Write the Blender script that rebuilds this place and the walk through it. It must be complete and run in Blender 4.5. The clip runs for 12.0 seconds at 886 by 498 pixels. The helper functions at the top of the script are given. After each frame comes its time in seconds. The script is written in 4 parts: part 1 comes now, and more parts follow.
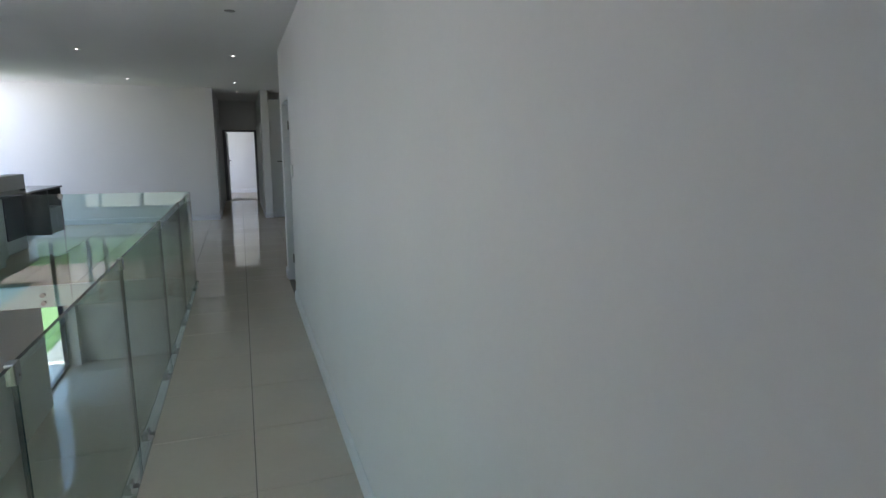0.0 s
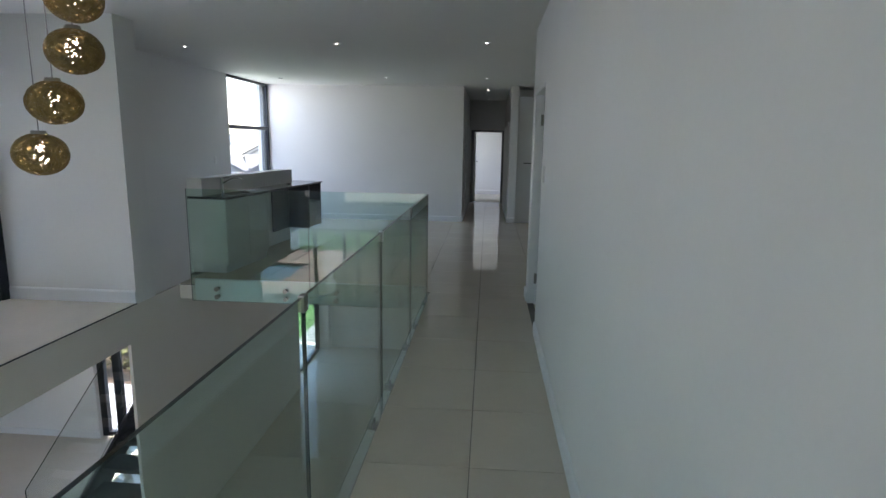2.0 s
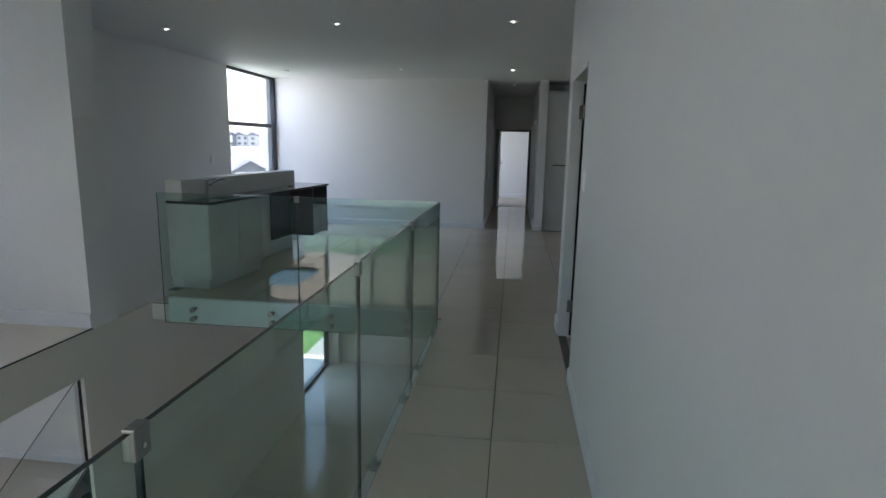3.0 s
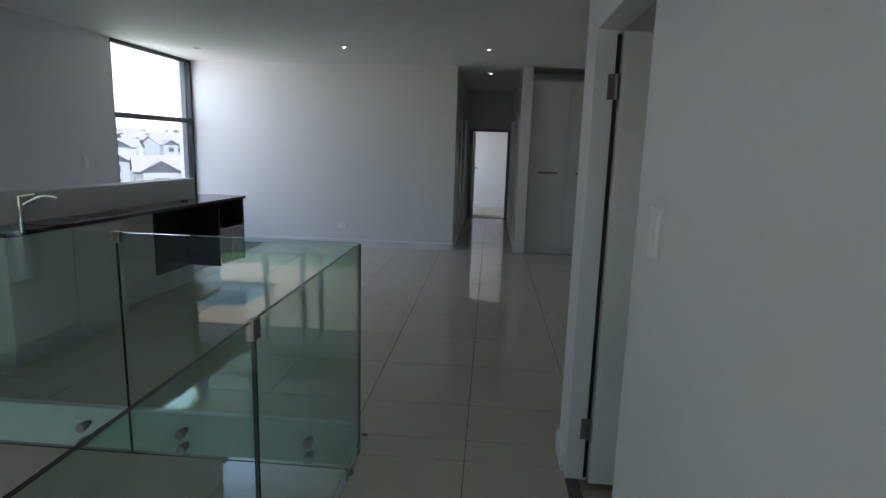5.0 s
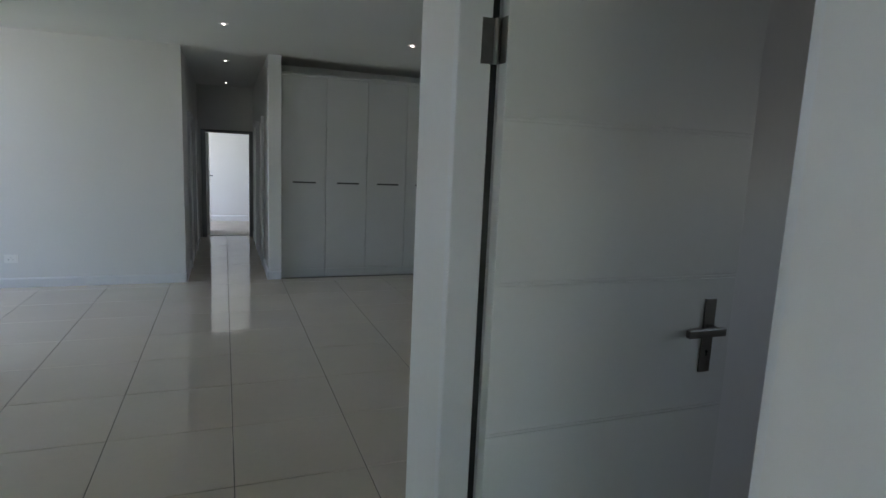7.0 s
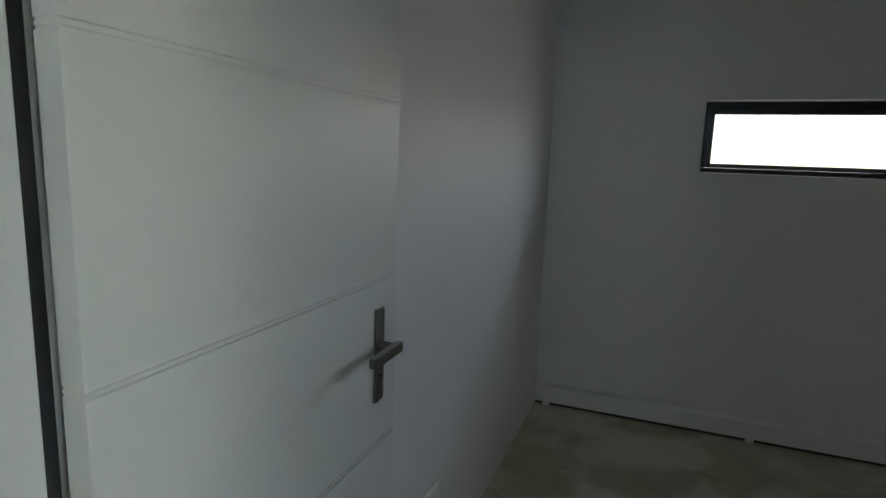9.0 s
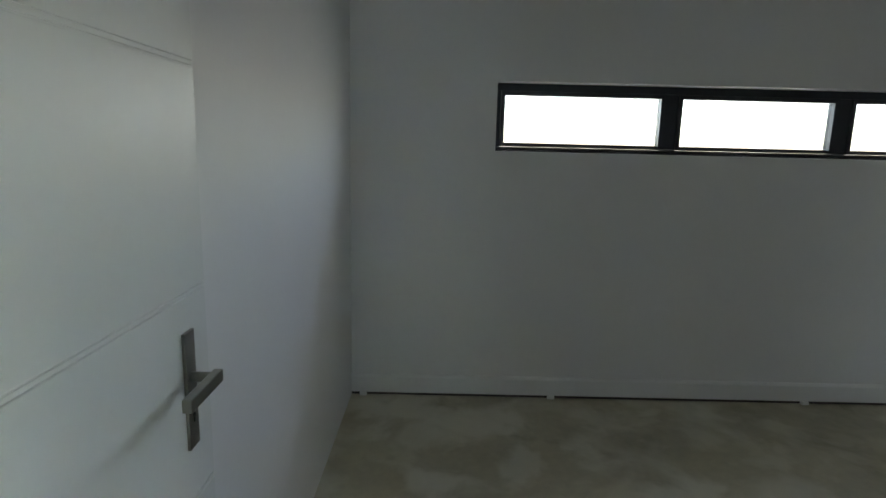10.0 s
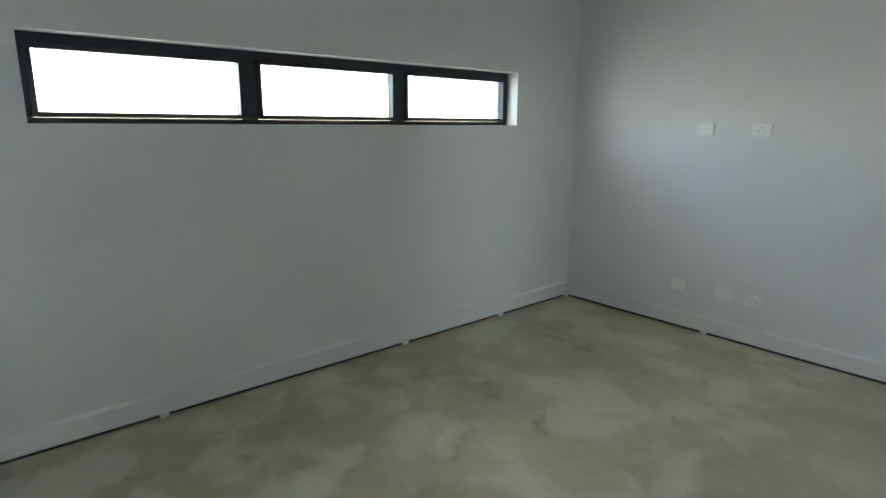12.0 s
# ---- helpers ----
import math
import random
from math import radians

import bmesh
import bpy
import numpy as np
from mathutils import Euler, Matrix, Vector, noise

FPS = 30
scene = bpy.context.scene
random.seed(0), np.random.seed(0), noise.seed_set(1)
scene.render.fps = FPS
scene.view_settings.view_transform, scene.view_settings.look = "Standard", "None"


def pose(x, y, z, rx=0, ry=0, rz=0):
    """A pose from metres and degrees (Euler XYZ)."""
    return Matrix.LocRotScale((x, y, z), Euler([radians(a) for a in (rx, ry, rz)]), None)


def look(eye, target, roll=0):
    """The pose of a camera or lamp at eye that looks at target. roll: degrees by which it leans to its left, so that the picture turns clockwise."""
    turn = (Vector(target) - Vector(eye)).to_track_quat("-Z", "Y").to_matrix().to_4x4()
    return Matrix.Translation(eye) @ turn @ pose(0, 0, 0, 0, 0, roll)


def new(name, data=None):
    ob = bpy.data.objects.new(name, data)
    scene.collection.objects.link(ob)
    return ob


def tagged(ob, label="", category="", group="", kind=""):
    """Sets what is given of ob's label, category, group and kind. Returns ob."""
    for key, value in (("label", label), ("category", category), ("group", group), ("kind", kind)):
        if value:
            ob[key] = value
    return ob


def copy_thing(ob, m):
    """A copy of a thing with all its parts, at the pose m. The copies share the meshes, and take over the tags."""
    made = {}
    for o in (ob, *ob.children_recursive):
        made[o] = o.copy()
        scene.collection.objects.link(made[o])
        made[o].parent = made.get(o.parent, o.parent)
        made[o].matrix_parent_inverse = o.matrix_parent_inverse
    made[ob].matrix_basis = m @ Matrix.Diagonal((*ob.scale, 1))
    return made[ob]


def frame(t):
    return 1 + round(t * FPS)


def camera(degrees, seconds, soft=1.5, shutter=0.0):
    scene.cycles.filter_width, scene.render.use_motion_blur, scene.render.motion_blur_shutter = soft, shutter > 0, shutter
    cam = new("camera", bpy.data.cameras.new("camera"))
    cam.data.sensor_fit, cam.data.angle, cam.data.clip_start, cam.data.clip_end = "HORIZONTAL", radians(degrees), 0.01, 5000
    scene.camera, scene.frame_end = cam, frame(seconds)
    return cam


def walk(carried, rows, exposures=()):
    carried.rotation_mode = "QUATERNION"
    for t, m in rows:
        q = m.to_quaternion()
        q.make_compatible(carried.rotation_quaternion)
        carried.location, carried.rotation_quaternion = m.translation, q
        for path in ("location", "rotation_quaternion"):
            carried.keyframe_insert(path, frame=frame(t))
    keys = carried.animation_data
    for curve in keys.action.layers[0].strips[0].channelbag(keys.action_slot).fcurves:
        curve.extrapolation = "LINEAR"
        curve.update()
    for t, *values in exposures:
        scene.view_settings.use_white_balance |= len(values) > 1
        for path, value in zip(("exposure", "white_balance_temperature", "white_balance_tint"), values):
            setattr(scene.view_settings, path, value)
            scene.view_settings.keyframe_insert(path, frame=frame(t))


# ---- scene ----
cam = camera(75.8, 12.0)
PATH = [
    (0, (-0.455, 0.095, 1.582), (0.198, 1.948, 1.21), 0.3),
    (0.5, (-0.376, 0.245, 1.593), (0.005, 2.172, 1.22), 0.6),
    (1, (-0.36, 0.523, 1.573), (-0.223, 2.483, 1.2), 0.6),
    (1.5, (-0.395, 0.881, 1.555), (-0.425, 2.846, 1.187), 0.8),
    (2, (-0.424, 1.308, 1.535), (-0.572, 3.267, 1.165), 0.9),
    (2.5, (-0.468, 1.768, 1.519), (-0.688, 3.721, 1.149), 1.1),
    (3, (-0.416, 2.281, 1.502), (-0.649, 4.233, 1.135), 1.2),
    (5, (-0.405, 4.286, 1.492), (-0.559, 6.247, 1.134), 1.7),
    (5.5, (-0.446, 4.694, 1.494), (-0.517, 6.661, 1.14), 1.8),
    (6, (-0.469, 5.031, 1.491), (-0.341, 6.997, 1.149), 2.2),
    (6.5, (-0.487, 5.312, 1.49), (-0.122, 7.25, 1.161), 2.3),
    (7, (-0.492, 5.498, 1.472), (0.222, 7.342, 1.168), 2.5),
    (7.5, (-0.42, 5.65, 1.472), (0.593, 7.349, 1.178), 2.1),
    (9.5, (-0.252, 6.205, 1.454), (1.693, 6.525, 1.115), 1.8),
    (10, (-0.158, 6.245, 1.451), (1.809, 6.235, 1.088), 1.4),
    (10.5, (-0.08, 6.282, 1.444), (1.848, 5.919, 1.054), 1.1),
    (11, (-0.038, 6.273, 1.441), (1.793, 5.584, 1.025), 0.9),
    (11.5, (0.016, 6.213, 1.445), (1.703, 5.23, 1.014), 0.6),
    (12, (0.113, 6.218, 1.431), (1.593, 4.943, 1.0), 0.4),
]
EXPOSURES = [(0.0, 3.02, 6530, 20), (0.5, 3.14, 6530, 20), (1.0, 3.24, 6530, 20), (1.5, 3.08, 6530, 19), (2.5, 2.84, 6530, 19), (5.0, 2.6, 6530, 19), (6.0, 2.84, 6560, 19), (7.0, 3.18, 6600, 18),
             (7.7, 3.45, 6650, 17), (9.4, 4.15, 6800, 14), (10.5, 4.85, 6800, 11), (12.0, 5.55, 6720, 8)]
walk(cam, [(t, look(eye, target, roll)) for t, eye, target, roll in PATH], EXPOSURES)

# ---- world, sun, large lights ----
YS = -0.3  # glazed south wall
XW_OUT = -4.94  # just outside the tall stair well window
SKY, SUN_POWER = 0.15, 3.5
world = bpy.data.worlds.new("world")
scene.world = world
world.use_nodes = True
wn = world.node_tree
sky = wn.nodes.new("ShaderNodeTexSky")
sky.sky_type, sky.sun_disc = "NISHITA", False
sky.sun_elevation, sky.sun_rotation = radians(85), radians(31)
wn.nodes["Background"].inputs["Strength"].default_value = SKY
wn.links.new(sky.outputs[0], wn.nodes["Background"].inputs["Color"])
sun_data = bpy.data.lights.new("sun", "SUN")
sun_data.energy, sun_data.angle, sun_data.color = SUN_POWER, radians(0.6), (1.0, 0.95, 0.88)
sun = new("sun", sun_data)
sun.matrix_world = look((1.5, 2.5, 37), (0, 0, 0))


def window_light(name, eye, target, w, h, power, color=(0.88, 0.94, 1.0)):
    data = bpy.data.lights.new(name, "AREA")
    data.shape, data.size, data.size_y, data.energy, data.color = "RECTANGLE", w, h, power, color
    lamp = new(name, data)
    lamp.matrix_world = look(eye, target)
    return lamp


window_light("sky_light_bedroom", (3.30, 4.70, 1.64), (2.3, 4.72, 0.74), 2.45, 0.34, 0.7)
window_light("sky_light_south", (-2.6, YS - 0.02, 1.2), (-2.6, 5, 0.6), 2.0, 2.0, 0.4)
window_light("sky_light_stairwell", (XW_OUT, 11.48, 2.16), (-2.5, 11.2, 1.2), 1.5, 0.68, 1.8)
# the end room's lamp stands in an added, unseen window to brighten it
window_light("sky_light_end_room", (-2.36, 17.6, 1.42), (0, 17.6, 1.2), 1.2, 1.2, 2.8)

# ---- materials ----


def material(name, color=(0.8, 0.8, 0.8), rough=0.5, metal=0.0, spec=0.5, vary=0.06, scale=6.0, fine=60.0,
             bump=0.0, bump_scale=120.0, rand=0.0, dark=None, rough_vary=0.0):
    m = bpy.data.materials.new(name)
    m.use_nodes = True
    nt = m.node_tree
    b = nt.nodes["Principled BSDF"]
    b.inputs["Roughness"].default_value, b.inputs["Metallic"].default_value = rough, metal
    b.inputs["Specular IOR Level"].default_value = spec
    geo = nt.nodes.new("ShaderNodeNewGeometry")
    n1, n2 = nt.nodes.new("ShaderNodeTexNoise"), nt.nodes.new("ShaderNodeTexNoise")
    n1.inputs["Scale"].default_value, n2.inputs["Scale"].default_value = scale, fine
    n1.inputs["Detail"].default_value, n2.inputs["Detail"].default_value = 4, 3
    nt.links.new(geo.outputs["Position"], n1.inputs["Vector"])
    nt.links.new(geo.outputs["Position"], n2.inputs["Vector"])
    add = nt.nodes.new("ShaderNodeMath")
    add.operation, add.inputs[1].default_value = "MULTIPLY_ADD", 0.35
    nt.links.new(n2.outputs["Fac"], add.inputs[0])
    nt.links.new(n1.outputs["Fac"], add.inputs[2])
    ramp = nt.nodes.new("ShaderNodeMapRange")
    ramp.inputs["From Min"].default_value, ramp.inputs["From Max"].default_value = 0.4, 0.95
    ramp.inputs["To Min"].default_value, ramp.inputs["To Max"].default_value = 0.0, 1.0
    nt.links.new(add.outputs[0], ramp.inputs["Value"])
    mix = nt.nodes.new("ShaderNodeMix")
    mix.data_type = "RGBA"
    lo = dark or tuple(c * (1 - vary) for c in color)
    hi = tuple(min(1, c * (1 + vary * 0.6)) for c in color)
    mix.inputs["A"].default_value, mix.inputs["B"].default_value = (*lo, 1), (*hi, 1)
    nt.links.new(ramp.outputs[0], mix.inputs["Factor"])
    out = mix.outputs["Result"]
    if rand:
        info = nt.nodes.new("ShaderNodeObjectInfo")
        hsv = nt.nodes.new("ShaderNodeHueSaturation")
        mr = nt.nodes.new("ShaderNodeMapRange")
        mr.inputs["To Min"].default_value, mr.inputs["To Max"].default_value = 1 - rand, 1 + rand
        nt.links.new(info.outputs["Random"], mr.inputs["Value"])
        nt.links.new(mr.outputs[0], hsv.inputs["Value"])
        nt.links.new(out, hsv.inputs["Color"])
        out = hsv.outputs["Color"]
    nt.links.new(out, b.inputs["Base Color"])
    if rough_vary:
        rr = nt.nodes.new("ShaderNodeMapRange")
        rr.inputs["To Min"].default_value, rr.inputs["To Max"].default_value = max(0.0, rough - rough_vary), rough + rough_vary
        nt.links.new(n1.outputs["Fac"], rr.inputs["Value"])
        nt.links.new(rr.outputs[0], b.inputs["Roughness"])
    if bump:
        n3 = nt.nodes.new("ShaderNodeTexNoise")
        n3.inputs["Scale"].default_value, n3.inputs["Detail"].default_value = bump_scale, 3
        nt.links.new(geo.outputs["Position"], n3.inputs["Vector"])
        bp = nt.nodes.new("ShaderNodeBump")
        bp.inputs["Strength"].default_value, bp.inputs["Distance"].default_value = bump, 0.002
        nt.links.new(n3.outputs["Fac"], bp.inputs["Height"])
        nt.links.new(bp.outputs[0], b.inputs["Normal"])
    return m


def glass_material(name, tint, base=0.055):
    m = bpy.data.materials.new(name)
    m.use_nodes = True
    nt = m.node_tree
    nt.nodes.remove(nt.nodes["Principled BSDF"])
    lw = nt.nodes.new("ShaderNodeLayerWeight")
    lw.inputs["Blend"].default_value = 0.5
    p = nt.nodes.new("ShaderNodeMath")
    p.operation, p.inputs[1].default_value = "POWER", 5.0
    nt.links.new(lw.outputs["Facing"], p.inputs[0])
    mr = nt.nodes.new("ShaderNodeMapRange")
    mr.inputs["To Min"].default_value, mr.inputs["To Max"].default_value = base, 1.0
    nt.links.new(p.outputs[0], mr.inputs["Value"])
    tr, gl = nt.nodes.new("ShaderNodeBsdfTransparent"), nt.nodes.new("ShaderNodeBsdfGlossy")
    tr.inputs["Color"].default_value, gl.inputs["Roughness"].default_value = (*tint, 1), 0.0
    mx = nt.nodes.new("ShaderNodeMixShader")
    nt.links.new(mr.outputs[0], mx.inputs[0])
    nt.links.new(tr.outputs[0], mx.inputs[1])
    nt.links.new(gl.outputs[0], mx.inputs[2])
    nt.links.new(mx.outputs[0], nt.nodes["Material Output"].inputs["Surface"])
    return m


def emit_material(name, color, strength):
    m = bpy.data.materials.new(name)
    m.use_nodes = True
    b = m.node_tree.nodes["Principled BSDF"]
    b.inputs["Base Color"].default_value = (*color, 1)
    b.inputs["Emission Color"].default_value = (*color, 1)
    b.inputs["Emission Strength"].default_value = strength
    return m


PAINT = material("wall_paint", (0.80, 0.80, 0.79), 0.55, vary=0.03, scale=1.3, fine=40, bump=0.08, bump_scale=90)
CEILING = material("ceiling_paint", (0.80, 0.80, 0.78), 0.7, vary=0.02, scale=1.0, bump=0.06, bump_scale=150)
TRIM = material("trim_enamel", (0.80, 0.81, 0.82), 0.32, vary=0.03, scale=3, bump=0.05, bump_scale=60)
DOOR_WHITE = material("door_paint", (0.74, 0.75, 0.73), 0.42, vary=0.03, scale=2.5, bump=0.05, bump_scale=90)
TILE = material("porcelain_tile", (0.70, 0.62, 0.515), 0.045, vary=0.05, scale=2.2, fine=25, rand=0.02, rough_vary=0.02, spec=0.65)
GROUT = material("tile_grout", (0.16, 0.145, 0.125), 0.8, vary=0.2)
LOWER = material("lower_tile", (0.64, 0.58, 0.49), 0.07, vary=0.05, scale=2.2, fine=25, rough_vary=0.03)
# wall colour warmed to beige to stand in for light bounced off the floor
BEIGE = material("beige_floor_bounce", (0.70, 0.665, 0.60), 0.6, vary=0.03, scale=1.2, bump=0.1, bump_scale=200)
SLAB = material("slab_edge_paint", (0.70, 0.69, 0.66), 0.6, vary=0.04)
GLASS = glass_material("balustrade_glass", (0.83, 0.925, 0.89))
PANE = glass_material("window_glass", (0.965, 0.98, 0.97))
# grey tint added only to halve the daylight entering the bedroom
DIMMED_PANE = glass_material("daylight_cutting_glass", (0.50, 0.51, 0.505))
GLASS_EDGE = material("glass_edge", (0.012, 0.03, 0.026), 0.15, vary=0.2)
STEEL = material("brushed_steel", (0.30, 0.295, 0.275), 0.28, 1.0, vary=0.08, scale=40, bump=0.05, bump_scale=300)
CHROME = material("chrome", (0.62, 0.62, 0.62), 0.08, 1.0, vary=0.03)
ALU = material("dark_aluminium", (0.022, 0.026, 0.034), 0.35, 0.3, vary=0.12, scale=20)
BLACK = material("black_melamine", (0.016, 0.016, 0.018), 0.28, vary=0.25, scale=15)
NICKEL = material("dark_nickel", (0.09, 0.09, 0.09), 0.4, 0.2, vary=0.1)
STONE = material("dark_quartz_top", (0.06, 0.058, 0.062), 0.13, vary=0.3, scale=90, fine=300)
GLOSS_WHITE = material("gloss_white_cabinet", (0.72, 0.74, 0.72), 0.1, vary=0.02)
GREY_DOOR = material("grey_cabinet_door", (0.24, 0.245, 0.25), 0.3, vary=0.05, scale=8)
WARDROBE = material("wardrobe_foil", (0.62, 0.63, 0.63), 0.3, vary=0.03, scale=3, bump=0.04, bump_scale=80)
PLASTIC = material("white_plastic", (0.90, 0.90, 0.88), 0.35, vary=0.02)
DARK_STAIR = material("dark_stair_steel", (0.02, 0.022, 0.024), 0.4, 0.2, vary=0.2, scale=10)
WICKER = material("woven_cane", (0.20, 0.14, 0.045), 0.55, vary=0.35, scale=30, fine=200, bump=0.4, bump_scale=300)
CORD = material("grey_cord", (0.25, 0.25, 0.25), 0.6)
BULB = emit_material("warm_bulb", (1.0, 0.88, 0.70), 5)
DOWNLIGHT = emit_material("led_lens", (1.0, 0.97, 0.92), 1.6)
OFF_LENS = material("dull_lens", (0.30, 0.30, 0.30), 0.3)
GRASS = material("lawn_grass", (0.03, 0.095, 0.014), 0.9, vary=0.35, scale=5, fine=120, bump=0.6, bump_scale=150)
EARTH = material("far_ground", (0.20, 0.19, 0.14), 0.9, vary=0.3, scale=0.15, fine=2)
PAVING = material("pale_paving", (0.20, 0.205, 0.215), 0.8, vary=0.12, scale=3, bump=0.3, bump_scale=80)
ROOF = material("grey_roof_tile", (0.07, 0.075, 0.085), 0.7, vary=0.15, scale=3)
HOUSE_WHITE = material("house_plaster", (0.50, 0.49, 0.47), 0.8, vary=0.06, scale=0.7)
HOUSE_PINK = material("house_brick_plaster", (0.26, 0.14, 0.10), 0.8, vary=0.1, scale=1)
HOUSE_GREY = material("house_grey_plaster", (0.11, 0.12, 0.135), 0.8, vary=0.08, scale=0.8)
FAR_GLASS = material("far_window", (0.03, 0.035, 0.04), 0.1, vary=0.2)
LEAF = material("shrub_leaf", (0.11, 0.115, 0.03), 0.6, vary=0.5, scale=9, fine=60, rand=0.1)
BARK = material("bark", (0.11, 0.08, 0.055), 0.9, vary=0.3, scale=30)
DECK = material("weathered_deck", (0.32, 0.255, 0.205), 0.7, vary=0.25, scale=4, fine=80, rand=0.12)
FAR_FLOOR = material("pale_screed", (0.50, 0.46, 0.41), 0.6, vary=0.12, scale=3, bump=0.2)
POOL = material("pool_water", (0.02, 0.07, 0.09), 0.05, vary=0.1)
SOIL = material("garden_soil", (0.07, 0.05, 0.035), 0.95, vary=0.4, scale=12)
SHADOW_GAP = material("skirting_gap_shade", (0.08, 0.07, 0.06), 0.9, vary=0.3)


def screed_material():
    m = material("cement_screed", (0.53, 0.49, 0.36), 0.6, vary=0.28, scale=1.6, fine=22, bump=0.25, bump_scale=40, rough_vary=0.15)
    nt = m.node_tree
    b = nt.nodes["Principled BSDF"]
    base = b.inputs["Base Color"].links[0].from_socket
    geo = nt.nodes.new("ShaderNodeNewGeometry")
    warp = nt.nodes.new("ShaderNodeTexNoise")
    warp.inputs["Scale"].default_value, warp.inputs["Detail"].default_value = 2.0, 4
    warp.inputs["Distortion"].default_value = 0.35
    nt.links.new(geo.outputs["Position"], warp.inputs["Vector"])
    edge = nt.nodes.new("ShaderNodeMapRange")
    edge.inputs["From Min"].default_value, edge.inputs["From Max"].default_value = 0.485, 0.585
    nt.links.new(warp.outputs["Fac"], edge.inputs["Value"])
    amount = nt.nodes.new("ShaderNodeMath")
    amount.operation, amount.inputs[1].default_value = "MULTIPLY", 0.55
    nt.links.new(edge.outputs[0], amount.inputs[0])
    mx = nt.nodes.new("ShaderNodeMix")
    mx.data_type = "RGBA"
    mx.inputs["B"].default_value = (0.72, 0.69, 0.58, 1)
    nt.links.new(base, mx.inputs["A"])
    nt.links.new(amount.outputs[0], mx.inputs["Factor"])
    streak = nt.nodes.new("ShaderNodeTexNoise")
    streak.inputs["Scale"].default_value, streak.inputs["Detail"].default_value = 3.0, 5
    streak.inputs["Distortion"].default_value = 0.4
    nt.links.new(geo.outputs["Position"], streak.inputs["Vector"])
    se = nt.nodes.new("ShaderNodeMapRange")
    se.inputs["From Min"].default_value, se.inputs["From Max"].default_value = 0.60, 0.70
    se.inputs["To Max"].default_value = 0.5
    nt.links.new(streak.outputs["Fac"], se.inputs["Value"])
    mx2 = nt.nodes.new("ShaderNodeMix")
    mx2.data_type = "RGBA"
    mx2.inputs["B"].default_value = (0.25, 0.21, 0.12, 1)
    nt.links.new(mx.outputs["Result"], mx2.inputs["A"])
    nt.links.new(se.outputs[0], mx2.inputs["Factor"])
    # crisp pale filler patches, densest toward the corner by the window
    crisp = nt.nodes.new("ShaderNodeTexNoise")
    crisp.inputs["Scale"].default_value, crisp.inputs["Detail"].default_value = 2.7, 4
    crisp.inputs["Distortion"].default_value = 0.25
    nt.links.new(geo.outputs["Position"], crisp.inputs["Vector"])
    dist = nt.nodes.new("ShaderNodeVectorMath")
    dist.operation = "DISTANCE"
    dist.inputs[1].default_value = (2.45, 6.3, 0.0)
    nt.links.new(geo.outputs["Position"], dist.inputs[0])
    near = nt.nodes.new("ShaderNodeMapRange")
    near.inputs["From Min"].default_value, near.inputs["From Max"].default_value = 0.6, 2.4
    near.inputs["To Min"].default_value, near.inputs["To Max"].default_value = 0.47, 0.66
    nt.links.new(dist.outputs["Value"], near.inputs["Value"])
    over = nt.nodes.new("ShaderNodeMath")
    over.operation = "SUBTRACT"
    nt.links.new(crisp.outputs["Fac"], over.inputs[0])
    nt.links.new(near.outputs[0], over.inputs[1])
    cut = nt.nodes.new("ShaderNodeMapRange")
    cut.inputs["From Min"].default_value, cut.inputs["From Max"].default_value = 0.0, 0.09
    cut.inputs["To Max"].default_value = 0.6
    nt.links.new(over.outputs[0], cut.inputs["Value"])
    mx3 = nt.nodes.new("ShaderNodeMix")
    mx3.data_type = "RGBA"
    mx3.inputs["B"].default_value = (0.74, 0.71, 0.60, 1)
    nt.links.new(mx2.outputs["Result"], mx3.inputs["A"])
    nt.links.new(cut.outputs[0], mx3.inputs["Factor"])
    nt.links.new(mx3.outputs["Result"], b.inputs["Base Color"])
    return m


SCREED = screed_material()

# ---- mesh helpers ----


def add_box(bm, x0, x1, y0, y1, z0, z1, bevel=0.0, slot=0):
    r = bmesh.ops.create_cube(bm, size=1.0)
    for v in r["verts"]:
        v.co = Vector(((x0 + x1) / 2 + v.co.x * (x1 - x0), (y0 + y1) / 2 + v.co.y * (y1 - y0), (z0 + z1) / 2 + v.co.z * (z1 - z0)))
    faces = {f for v in r["verts"] for f in v.link_faces}
    for f in faces:
        f.material_index = slot
    if bevel:
        edges = {e for v in r["verts"] for e in v.link_edges}
        bmesh.ops.bevel(bm, geom=list(edges), offset=bevel, segments=2, affect="EDGES", profile=0.6)
    return bm


def boxes(*specs, bevel=0.0):
    bm = bmesh.new()
    for s in specs:
        add_box(bm, *s, bevel=bevel)
    return bm


def rod(bm, a, b, r, seg=14):
    a, b = Vector(a), Vector(b)
    m = Matrix.Translation((a + b) / 2) @ (b - a).to_track_quat("Z", "Y").to_matrix().to_4x4()
    bmesh.ops.create_cone(bm, cap_ends=True, segments=seg, radius1=r, radius2=r, depth=(b - a).length, matrix=m)
    return bm


def lathe(profile, seg=24, centre=(0, 0, 0)):
    bm = bmesh.new()
    rings = []
    for r, z in profile:
        rings.append([bm.verts.new((centre[0] + r * math.cos(k * math.tau / seg), centre[1] + r * math.sin(k * math.tau / seg), centre[2] + z)) for k in range(seg)])
    for a, b in zip(rings, rings[1:]):
        for k in range(seg):
            bm.faces.new((a[k], a[(k + 1) % seg], b[(k + 1) % seg], b[k]))
    for ring, flip in ((rings[0], True), (rings[-1], False)):
        bm.faces.new(list(reversed(ring)) if flip else ring)
    return bm


